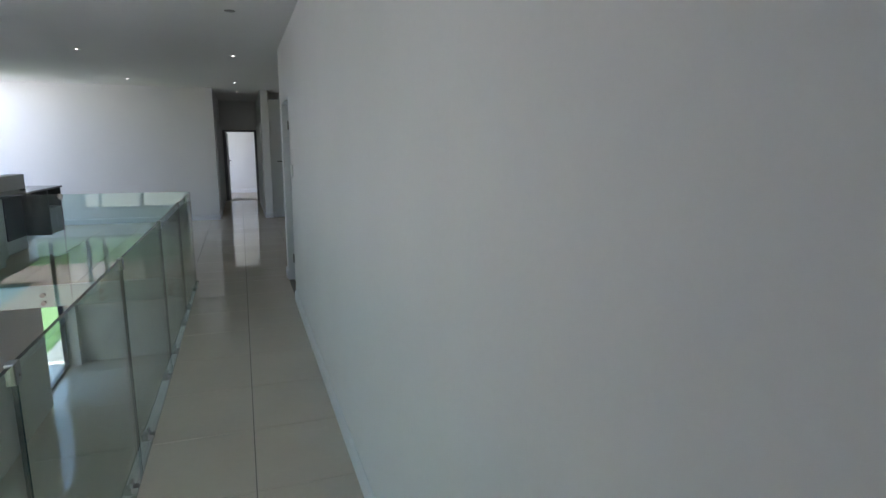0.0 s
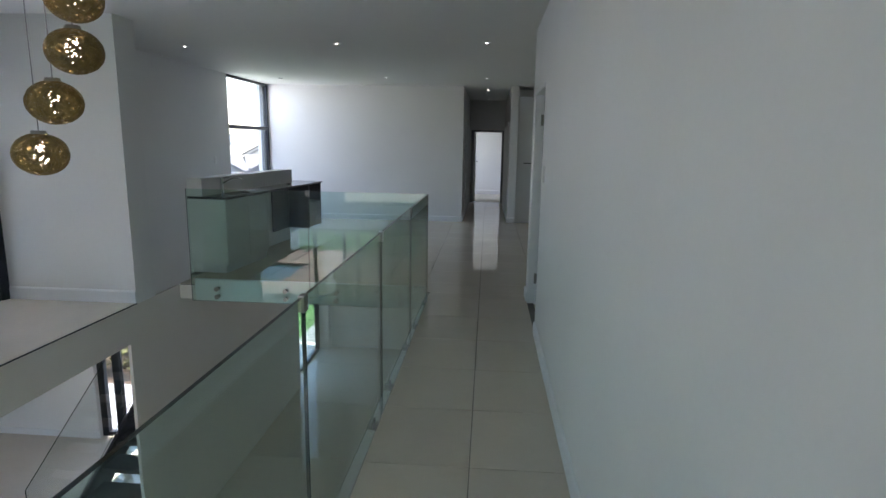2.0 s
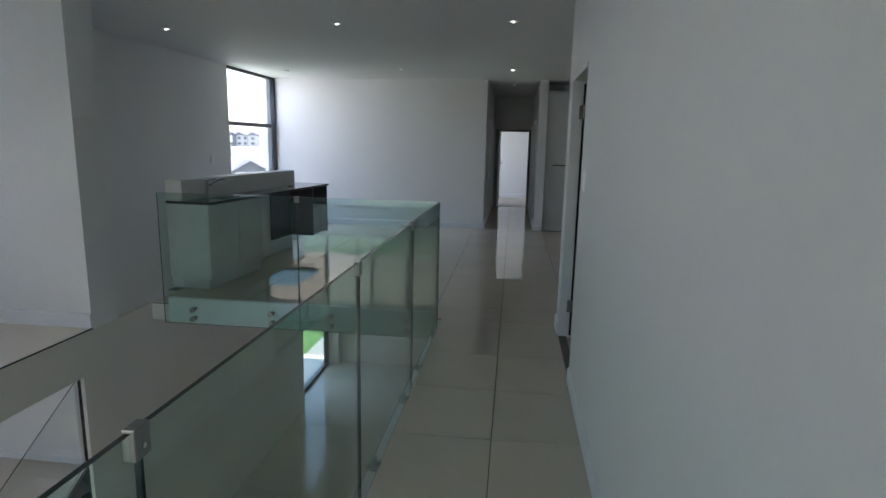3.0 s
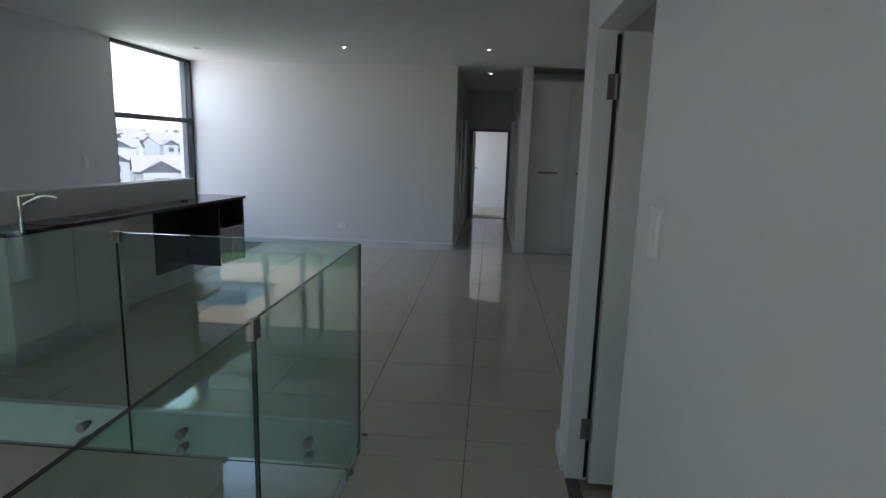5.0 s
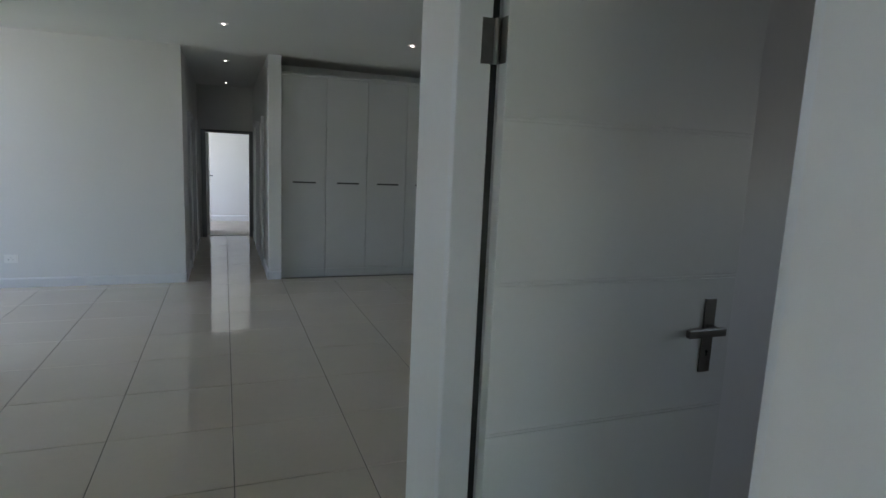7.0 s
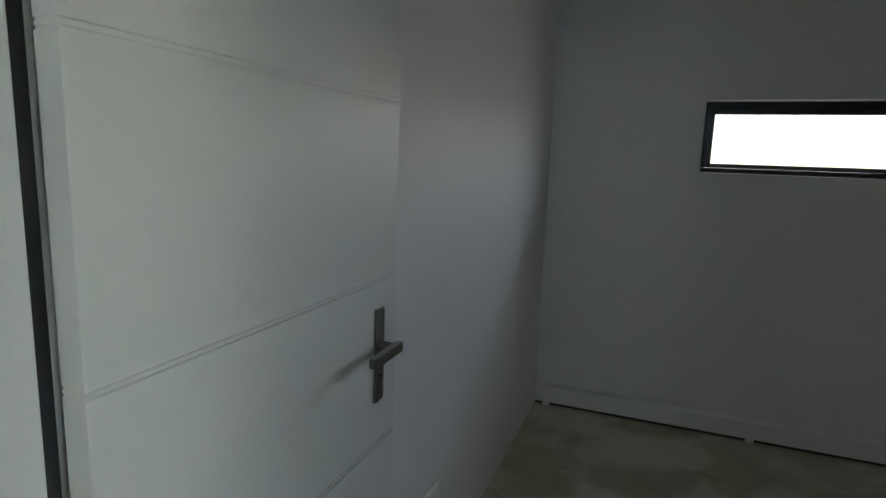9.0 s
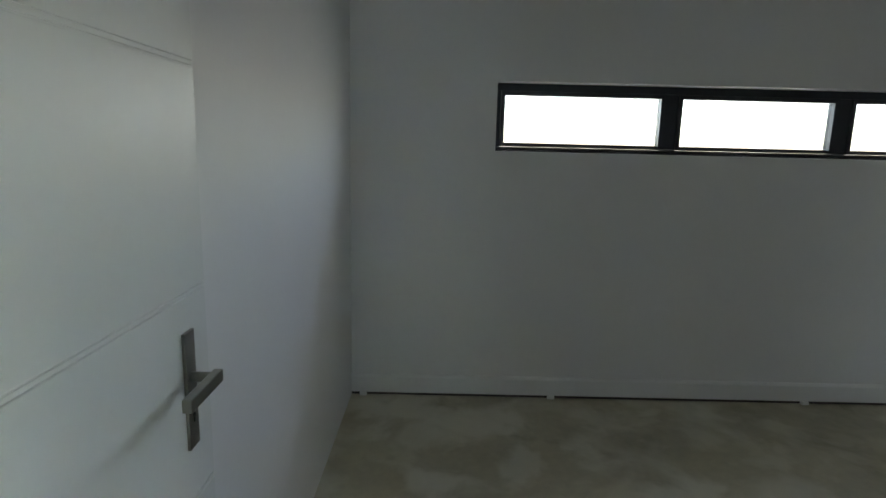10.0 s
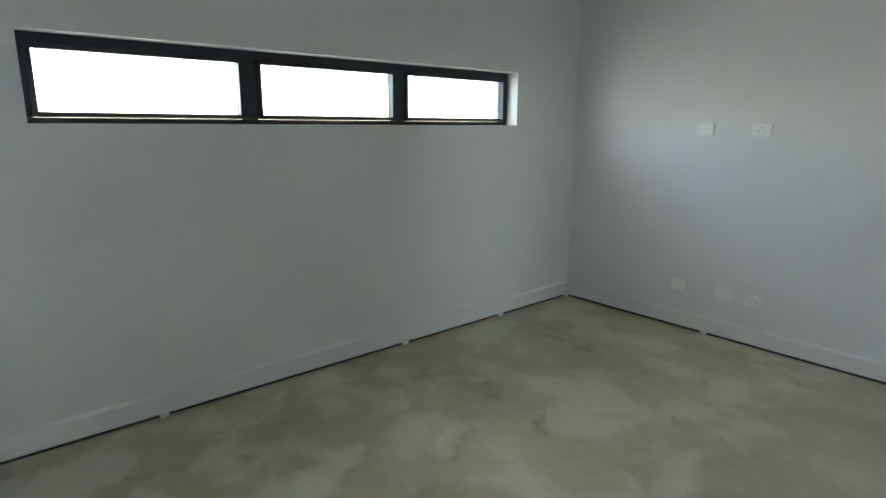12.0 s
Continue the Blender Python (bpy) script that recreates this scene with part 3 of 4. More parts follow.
for z in (0.25, 1.745):
    bm = bmesh.new()
    rod(bm, (0.087, 6.714, z - 0.05), (0.087, 6.714, z + 0.05), 0.0065, 12)
    add_box(bm, 0.052, 0.082, 6.7175, 6.7205, z - 0.05, z + 0.05)
    add_box(bm, HX - 0.0015, HX + 0.001, HY - 0.034, HY - 0.002, z - 0.05, z + 0.05)
    for s in (-0.033, 0.0, 0.033):
        rod(bm, (0.064, 6.7165, z + s), (0.064, 6.719, z + s), 0.004, 8)
    part("hinge", bm, STEEL, door, "brushed steel butt hinge")
px, pf = 0.770, HY - LT
bm = boxes((px - 0.019, px + 0.019, pf - 0.006, pf, 0.915, 1.127), bevel=0.0015)
plate = part("handle_plate", bm, STEEL, door, "tall brushed steel lever plate")
bm = bmesh.new()
rod(bm, (px, pf - 0.004, 1.045), (px, pf - 0.045, 1.045), 0.009, 14)
add_box(bm, px - 0.115, px + 0.012, pf - 0.056, pf - 0.040, 1.034, 1.056, bevel=0.002)
part("lever", bm, STEEL, door, "square brushed steel lever handle")
bm = bmesh.new()
rod(bm, (px, pf - 0.0075, 0.975), (px, pf - 0.005, 0.975), 0.004, 10)
add_box(bm, px - 0.0015, px + 0.0015, pf - 0.0075, pf - 0.005, 0.962, 0.974)
part("keyhole", bm, BLACK, plate)

# ---- far door ----
tagged(link_mesh("door_frame", boxes((-0.86, -0.785, 16.10, 16.29, 0, 1.84), (-0.085, -0.02, 16.10, 16.29, 0, 1.84), (-0.785, -0.085, 16.10, 16.29, 1.79, 1.84), bevel=0.003), GREY_DOOR),
       "grey painted frame of the doorway at the hall's end", "door frame", kind="structure")
d2 = thing("door_2", "white door standing open at the end of the hall", "door", (-0.78, 16.3, 0), kind="structure")
part("leaf", boxes((-0.785, -0.75, 16.295, 17.0, 0.01, 1.785), bevel=0.002), DOOR_WHITE, d2)
bm = boxes((-0.75, -0.744, 16.90, 16.94, 0.92, 1.12))
rod(bm, (-0.747, 16.92, 1.03), (-0.70, 16.92, 1.03), 0.009)
add_box(bm, -0.71, -0.695, 16.81, 16.93, 1.02, 1.04)
part("door_handle", bm, NICKEL, d2)
for nm, x, face in (("door_3", -0.911, 1), ("door_4", -0.015, -1)):
    for y in (13.35, 14.75):
        d = thing(nm, "closed white door in the side of the dark hall", "door", (x, y, 0), kind="structure")
        fx = (x, x + 0.03 * face)
        lo, hi = min(fx), max(fx)
        part("door_frame", boxes((lo, hi, y - 0.06, y, 0, 1.95), (lo, hi, y + 0.76, y + 0.82, 0, 1.95), (lo, hi, y, y + 0.76, 1.89, 1.95), bevel=0.002), TRIM, d)
        lx = (x, x + 0.012 * face)
        part("leaf", boxes((min(lx), max(lx), y, y + 0.76, 0.005, 1.89)), DOOR_WHITE, d)

# ---- built-in cupboards ----
WY = 12.46
xs = [0.128, 0.65, 1.15, 1.65, 2.15, 2.65]
for k, (a, b) in enumerate(zip(xs, xs[1:])):
    cup = thing("cupboard", "tall pale grey built-in cupboard door with a bar handle", "cupboard", (a, WY, 0), "row of built-in cupboards")
    part("carcass", boxes((a, b - 0.002, WY + 0.021, WY + 0.58, 0.1, 2.40)), WARDROBE, cup)
    part("plinth", boxes((a, b - 0.002, WY + 0.012, WY + 0.56, 0.0, 0.1)), WARDROBE, cup)
    dr = part("cupboard_door", boxes((a + 0.0025, b - 0.0045, WY, WY + 0.018, 0.125, 2.375), bevel=0.002), WARDROBE, cup)
    hx = a + 0.13
    bm = boxes((hx, hx + 0.27, WY - 0.034, WY - 0.022, 1.146, 1.166), bevel=0.002)
    rod(bm, (hx + 0.03, WY - 0.025, 1.156), (hx + 0.03, WY, 1.156), 0.005, 8)
    rod(bm, (hx + 0.24, WY - 0.025, 1.156), (hx + 0.24, WY, 1.156), 0.005, 8)
    part("handle", bm, NICKEL, dr, "slim satin bar handle")
structure("trim_cupboard_head", boxes((0.126, 4.1, WY - 0.012, WY + 0.02, 2.376, 2.41), bevel=0.003), WARDROBE, "pale cornice strip over the cupboards", "trim")

# ---- kitchenette ----
# the run stands askew by five degrees: built square here, then turned about its near corner
CF, CB = -3.33, -3.82
KIT = Matrix.Translation((-3.33, 7.55, 0)) @ Matrix.Rotation(radians(-5), 4, "Z") @ Matrix.Translation((3.33, -7.55, 0))
kit = []
kit.append(structure("wall_parapet", boxes((CB, -3.64, 7.50, 9.92, 0.883, 1.085), (CB, -3.70, 7.52, 9.92, -0.012, 0.854)), PAINT,
                     "low white wall behind the kitchenette counter", "wall"))
top = thing("worktop", "dark polished stone worktop along the low wall", "worktop", (-3.3, 9, 0.86))
bm = boxes((CB, CF, 7.49, 10.38, 0.855, 0.882), bevel=0.002)
part("slab", bm, STONE, top)
bm = lathe([(0.17, 0.8825), (0.17, 0.8855), (0.155, 0.886), (0.15, 0.8835), (0.15, 0.8826)], 32, (-3.49, 8.02, 0))
part("sink_rim", bm, CHROME, top, "round inset steel sink rim", True)
part("sink_bowl", lathe([(0.02, 0.8832), (0.149, 0.8838)], 32, (-3.49, 8.02, 0)), BLACK, top)
for k in range(5):
    part("drainer_groove", boxes((-3.6 + 0.05 * k, -3.592 + 0.05 * k, 8.25, 8.75, 0.8822, 0.8832)), BLACK, top)
tap = thing("mixer_tap", "chrome pillar mixer tap with a curved spout", "tap", (-3.60, 7.86, 0.882))
bm = bmesh.new()
rod(bm, (-3.60, 7.86, 0.882), (-3.60, 7.86, 1.07), 0.019, 18)
part("body", bm, CHROME, tap, smooth=False)
bm = bmesh.new()
pts = [Vector((-3.60 + 0.20 * t, 7.86 + 0.10 * t, 1.00 + 0.075 * math.sin(t * 2.2))) for t in [k / 8 for k in range(9)]]
for a, b in zip(pts, pts[1:]):
    rod(bm, a, b, 0.009, 10)
part("spout", bm, CHROME, tap)
bm = bmesh.new()
rod(bm, (-3.60, 7.86, 1.07), (-3.52, 7.90, 1.085), 0.006, 10)
part("lever", bm, CHROME, tap)
gr = thing("cable_grommet", "small black round cable grommet in the worktop", "grommet", (-3.55, 9.60, 0.882))
part("ring", lathe([(0.035, 0.8822), (0.035, 0.890), (0.024, 0.892), (0.0, 0.892)][:3] + [(0.002, 0.892)], 20, (-3.55, 9.60, 0)), BLACK, gr)

for k, (a, b) in enumerate(((7.52, 8.02), (8.02, 8.52))):
    cab = thing("base_cabinet", "glossy white base cabinet under the worktop", "cabinet", (-3.4, a, 0.1), "white base cabinets")
    part("carcass", boxes((-3.699, CF - 0.05, a, b - 0.002, 0.10, 0.853)), GLOSS_WHITE, cab)
    part("cabinet_door", boxes((CF - 0.048, CF - 0.03, a + 0.002, b - 0.004, 0.10, 0.845), bevel=0.0015), GLOSS_WHITE, cab)
    part("plinth", boxes((-3.699, CF - 0.07, a + 0.004, b - 0.002, 0.0, 0.10)), WARDROBE, cab)
unit = thing("drinks_unit", "black floating cabinet with an open niche and two grey doors", "cabinet", (-3.4, 9.6, 0.19))
U0, U1 = 9.86, 10.36
part("side_panel", boxes((-3.699, CF - 0.02, U0, U0 + 0.02, 0.19, 0.853)), BLACK, unit)
part("side_panel", boxes((-3.699, CF - 0.02, U1 - 0.02, U1, 0.19, 0.853)), BLACK, unit)
part("bottom_panel", boxes((-3.699, CF - 0.04, U0 + 0.02, U1 - 0.02, 0.19, 0.21)), BLACK, unit)
part("shelf", boxes((-3.699, CF - 0.04, U0 + 0.02, U1 - 0.02, 0.56, 0.58)), BLACK, unit)
part("knee_panel", boxes((-3.699, -3.684, 9.32, U0 - 0.001, 0.19, 0.853)), BLACK, unit, "black panel closing the knee space")
part("back_panel", boxes((-3.699, -3.686, U0 + 0.02, U1 - 0.02, 0.21, 0.853)), BLACK, unit)
for a, b in ((U0 + 0.022, 10.108), (10.112, U1 - 0.022)):
    part("cabinet_door", boxes((CF - 0.04, CF - 0.022, a, b, 0.20, 0.57), bevel=0.0015), GREY_DOOR, unit, "grey door panel")
    part("edge_strip", boxes((CF - 0.0225, CF - 0.019, a, a + 0.007, 0.20, 0.57), (CF - 0.0225, CF - 0.019, b - 0.007, b, 0.20, 0.57), (CF - 0.0225, CF - 0.019, a + 0.007, b - 0.007, 0.563, 0.57), (CF - 0.0225, CF - 0.019, a + 0.007, b - 0.007, 0.20, 0.207)), CHROME, unit, "pale aluminium edging of the grey door")

part("end_panel", boxes((CB, CF - 0.03, 7.50, 7.519, 0.10, 0.853)), GLOSS_WHITE, bpy.data.objects["base_cabinet"])
for ob in scene.objects:
    if ob.parent is None and ob.name.split(".")[0] in ("worktop", "mixer_tap", "cable_grommet", "base_cabinet", "drinks_unit"):
        kit.append(ob)
for ob in kit:
    ob.matrix_basis = KIT @ ob.matrix_basis

# ---- sockets and switches ----


def plate_on(name, label, category, centre, normal, w, h, rockers, group=""):
    """A wall plate with rockers as (u, v, w, h) on it."""
    n = Vector(normal)
    u = Vector((0, 0, 1)).cross(n)
    t = thing(name, label, category, centre, group)

    def slab_(cu, cv, sw, sh, d0, d1, bev):
        bm = bmesh.new()
        add_box(bm, -sw / 2, sw / 2, -sh / 2, sh / 2, d0, d1, bevel=bev)
        m = Matrix((u, Vector((0, 0, 1)), n)).transposed().to_4x4()
        m.translation = Vector(centre) + u * cu + Vector((0, 0, cv))
        bm.transform(m)
        return bm
    part("cover", slab_(0, 0, w, h, 0.0, 0.011, 0.003), PLASTIC, t)
    for ru, rv, rw, rh, dark in rockers:
        part("hole" if dark else "rocker", slab_(ru, rv, rw, rh, 0.0105, 0.0115 if dark else 0.015, 0.0008), BLACK if dark else PLASTIC, t)
    return t


plate_on("light_switch", "white two-rocker light switch beside the bedroom door", "switch", (-0.0005, 5.668, 1.303), (-1, 0, 0), 0.082, 0.124,
         [(0, 0.024, 0.034, 0.044, False), (0, -0.022, 0.034, 0.044, False), (0.0, 0.03, 0.002, 0.008, True), (0.0, -0.015, 0.002, 0.008, True)])
HOLES = [(-0.02, -0.008, 0.006, 0.006, True), (0.0, 0.012, 0.006, 0.006, True), (0.02, -0.008, 0.006, 0.006, True), (0.036, 0.015, 0.014, 0.02, False)]
plate_on("wall_socket", "white wall socket low on the lobby end wall", "socket", (-2.54, Y_BACK - 0.0005, 0.30), (0, -1, 0), 0.115, 0.085, HOLES)
for x, z, kind in ((1.94, 1.405, 0), (1.58, 1.405, 1), (2.02, 0.30, 0), (1.70, 0.30, 0), (1.50, 0.30, 1)):
    if kind:
        plate_on("wall_socket", "white wall socket on the bedroom wall", "socket", (x, 2.3035, z), (0, 1, 0), 0.115, 0.085, HOLES, "bedroom wall plates")
    else:
        plate_on("blank_plate", "white cover plate on the bedroom wall", "wall plate", (x, 2.3035, z), (0, 1, 0), 0.115, 0.085, [(0.03, 0.0, 0.006, 0.006, False)], "bedroom wall plates")
plate_on("blank_plate", "white cover plate low on the bedroom wall", "wall plate", (1.30, 6.7495, 0.33), (0, -1, 0), 0.115, 0.085, [(0.0, 0.0, 0.03, 0.03, False)], "bedroom wall plates")
plate_on("light_switch", "white switch on the stair well wall", "switch", (XW + 0.0005, 10.1, 1.2), (1, 0, 0), 0.075, 0.118, [(0, 0, 0.034, 0.05, False)])

# ---- ceiling downlights ----
spots = [(-0.47, 7.66), (-2.115, 7.74), (-3.955, 7.95), (-0.48, 11.05), (-2.15, 11.05), (1.24, 11.05), (-0.46, 13.2), (-0.45, 15.6)]
first = None
for x, y in spots:
    if first is None:
        first = thing("downlight", "small recessed white ceiling downlight, switched on", "downlight", (x, y, C), "ceiling downlights")
        part("bezel", lathe([(0.042, 0.0), (0.041, -0.004), (0.022, -0.005), (0.018, -0.002), (0.018, 0.0)], 24, (x, y, C)), PLASTIC, first, smooth=True)
        part("lens", lathe([(0.013, -0.003), (0.010, -0.007), (0.001, -0.008)], 20, (x, y, C)), DOWNLIGHT, first)
    else:
        copy_thing(first, Matrix.Translation((x, y, C)))
for x, y in ((-0.47, 5.1), (-4.05, 11.3)):
    off = thing("downlight", "recessed ceiling downlight, switched off", "downlight", (x, y, C), "ceiling downlights")
    part("bezel", lathe([(0.042, 0.0), (0.041, -0.004), (0.022, -0.005), (0.018, -0.002), (0.018, 0.0)], 24, (x, y, C)), STEEL, off, smooth=True)
    part("lens", lathe([(0.029, -0.0005), (0.018, -0.003)], 20, (x, y, C)), OFF_LENS, off)

# ---- pendant lights ----


def pendant(x, y, z, seed):
    rnd = random.Random(seed)
    p = thing("pendant_light", "round woven cane pendant with a glowing bulb on a thin cord", "pendant light", (x, y, z), "cluster of woven pendants")
    bm = bmesh.new()
    R, SQ = 0.113, 0.84
    for s in range(270):
        axis = Vector((rnd.gauss(0, 1), rnd.gauss(0, 1), rnd.gauss(0, 1))).normalized()
        side = axis.orthogonal().normalized()
        other = axis.cross(side)
        off_, a0, span = rnd.uniform(-0.8, 0.8), rnd.uniform(0, math.tau), rnd.uniform(2.0, 4.5)
        rad = math.sqrt(1 - off_ * off_)
        w = 0.0031
        prev = None
        for k in range(15):
            a = a0 + span * k / 14
            d = axis * off_ + (side * math.cos(a) + other * math.sin(a)) * rad
            rr = R * (1 - 0.006 * (s % 3))
            q = [bm.verts.new(((d.x * rr) + axis.x * e, (d.y * rr) + axis.y * e, (d.z * rr) * SQ + axis.z * e)) for e in (-w, w)]
            if prev:
                bm.faces.new((prev[0], prev[1], q[1], q[0]))
            prev = q
    bm.transform(Matrix.Translation((x, y, z)))
    part("shade", bm, WICKER, p, "open woven cane globe")["kind"] = "stuff"
    part("bulb", lathe([(0.014, 0.055), (0.026, 0.035), (0.036, 0.005), (0.028, -0.03), (0.008, -0.055)], 16, (x, y, z + 0.005)), BULB, p, "lit pear-shaped bulb", True)
    part("cap", lathe([(0.03, R * SQ + 0.012), (0.034, R * SQ - 0.002), (0.016, R * SQ - 0.03), (0.016, 0.05)], 16, (x, y, z)), STEEL, p)
    bm = bmesh.new()
    rod(bm, (x, y, z + R * SQ), (x, y, C - 0.004), 0.0025, 8)
    part("cord", bm, CORD, p)


for k, (x, y, z) in enumerate(((-2.475, 3.81, 1.45), (-2.365, 3.79, 1.68), (-2.225, 3.76, 1.895), (-2.19, 3.74, 2.105))):
    pendant(x, y, z, k)
rose = thing("ceiling_rose", "round steel ceiling plate holding the pendant cords", "ceiling rose", (-2.33, 3.78, C))
part("plate", lathe([(0.22, 0.0), (0.22, -0.02), (0.2, -0.025)], 32, (-2.33, 3.78, C)), STEEL, rose)

# ---- stairs ----
stair = thing("staircase", "dark steel staircase with open treads and a glass balustrade", "staircase", (-4.3, 5, LOW))
N, RISE, GO, S0 = 16, 2.85 / 16, 0.278, 6.0
for k in range(N - 1):
    z = LOW + RISE * (k + 1)
    y = S0 + GO * k
    part("tread", boxes((-4.66, -4.06, y, y + GO + 0.03, z - 0.05, z), bevel=0.004), DARK_STAIR, stair)
for x in (-4.70, -4.06):
    bm = bmesh.new()
    ya, yb = S0 - 0.05, S0 + GO * N
    vs = []
    for yy, zz in ((ya, LOW), (ya + 0.28, LOW), (yb, -0.24), (yb, 0.0), (yb - 0.12, 0.0), (ya, LOW + 0.2)):
        vs.append((yy, zz))
    a = [bm.verts.new((x, yy, zz)) for yy, zz in vs]
    b = [bm.verts.new((x + 0.04, yy, zz)) for yy, zz in vs]
    bm.faces.new(a)
    bm.faces.new(list(reversed(b)))
    for k in range(len(vs)):
        bm.faces.new((a[k], a[(k + 1) % len(vs)], b[(k + 1) % len(vs)], b[k]))
    part("stringer", bm, DARK_STAIR, stair)
bm = bmesh.new()
ya, yb = S0 - 0.1, S0 + GO * 13
za, zb = LOW + 0.1, LOW + 0.1 + RISE * 13.4
q = [(-4.74, ya, za), (-4.74, yb, zb), (-4.74, yb, zb + 0.95), (-4.74, ya, za + 0.95)]
a = [bm.verts.new(v) for v in q]
b = [bm.verts.new((v[0] + 0.01, v[1], v[2])) for v in q]
bm.faces.new(a)
bm.faces.new(b)
for k in range(4):
    f = bm.faces.new((a[k], a[(k + 1) % 4], b[(k + 1) % 4], b[k]))
    f.material_index = 1
part("glass_panel", bm, [PANE, GLASS_EDGE], stair).visible_shadow = False

# ---- outdoors ----
GZ = LOW - 0.15


def smooth(a, b, v):
    u = min(1.0, max(0.0, (v - a) / (b - a)))
    return u * u * (3 - 2 * u)


def land(x, y):
    """Height of the open ground: a shallow valley beside the house, rising again far off."""
    d = math.hypot(x + 4, y - 4)
    return GZ - 0.12 - 4.6 * smooth(26, 60, d) + 6.0 * smooth(90, 330, d)


bm = bmesh.new()
bmesh.ops.create_grid(bm, x_segments=180, y_segments=180, size=900)
for v in bm.verts:
    v.co.z = land(v.co.x, v.co.y)
structure("ground", bm, EARTH, "dry open ground reaching the horizon", "ground")
structure("lawn", boxes((-22, -4.57, 13.0, 26, GZ - 0.1, GZ), (-22, -10, 8.85, 13.0, GZ - 0.1, GZ), (-5.7, -4.57, 10.6, 13.0, GZ - 0.1, GZ)), GRASS, "green mown lawn", "lawn")
structure("pavement", boxes((-4.57, -4.0, 10.6, 16, GZ - 0.1, LOW - 0.06), (-5.6, -4.94, 8.85, 10.6, GZ - 0.1, LOW - 0.06), (-10, -5.6, 8.85, 10.6, GZ - 0.1, LOW - 0.06)), PAVING, "pale concrete paving beside the house", "paving")
structure("lawn_south", boxes((-14, 2, -1.9, YS, GZ - 0.1, GZ), (-30, 14, -30, -10, GZ - 0.1, GZ)), GRASS, "green mown lawn", "lawn")
structure("trim_path", boxes((-14, 2, -2.3, -1.9, GZ - 0.1, LOW - 0.04)), PAVING, "pale stone edging beside the deck", "edging")
structure("deck_base", boxes((-14, 2, -10, -2.3, GZ - 0.1, LOW - 0.25)), SOIL, "shadowed base under the deck", "ground")
deck = thing("deck", "weathered timber deck around a pool", "deck", (-5, -4.3, LOW), kind="structure")
PX0, PX1, PY0, PY1 = -10.5, -6.8, -7.2, -4.6
for k in range(54):
    y = -2.44 - 0.14 * k
    runs = [(-14, 2)] if not (PY0 - 0.14 < y < PY1) else [(-14, PX0), (PX1, 2)]
    for xa, xb in runs:
        part("plank", boxes((xa, xb, y, y + 0.134, LOW - 0.05, LOW - 0.02)), DECK, deck)
structure("water", boxes((PX0, PX1, PY0, PY1, LOW - 0.3, LOW - 0.1)), POOL, "still blue pool water", "water")


def shrub(x, y, r, h, seed):
    rnd = random.Random(seed)
    s = thing("shrub", "leafy yellow-green garden shrub in a planting bed", "shrub", (x, y, GZ), "entry garden shrubs")
    bm = bmesh.new()
    for k in range(7):
        a = rnd.uniform(0, math.tau)
        rod(bm, (x, y, GZ), (x + math.cos(a) * r * 0.6, y + math.sin(a) * r * 0.6, GZ + h * rnd.uniform(0.5, 0.9)), 0.012, 6)
    part("stem", bm, BARK, s)
    bm = bmesh.new()
    for k in range(520):
        d = Vector((rnd.gauss(0, 1), rnd.gauss(0, 1), rnd.gauss(0, 1))).normalized() * rnd.uniform(0.45, 1.0) ** 0.5
        c = Vector((x + d.x * r, y + d.y * r, GZ + h * 0.55 + d.z * h * 0.5))
        u = Vector((rnd.gauss(0, 1), rnd.gauss(0, 1), rnd.gauss(0, 0.5))).normalized()
        v = u.orthogonal().normalized()
        l = rnd.uniform(0.05, 0.1)
        bm.faces.new([bm.verts.new(c + p) for p in (u * -l, v * l * 0.4, u * l, v * -l * 0.4)])
    part("crown", bm, LEAF, s)


structure("planting_bed", boxes((-10, -5.7, 10.6, 13.6, GZ, GZ + 0.08)), SOIL, "dark soil planting bed", "soil")
for k, (x, y) in enumerate(((-6.3, 11.2), (-7.1, 11.3), (-7.9, 11.2), (-8.7, 11.4), (-6.7, 12.3), (-7.6, 12.4), (-8.5, 12.5), (-9.3, 12.0))):
    shrub(x, y, 0.55, 1.15 + 0.15 * (k % 3), 40 + k)


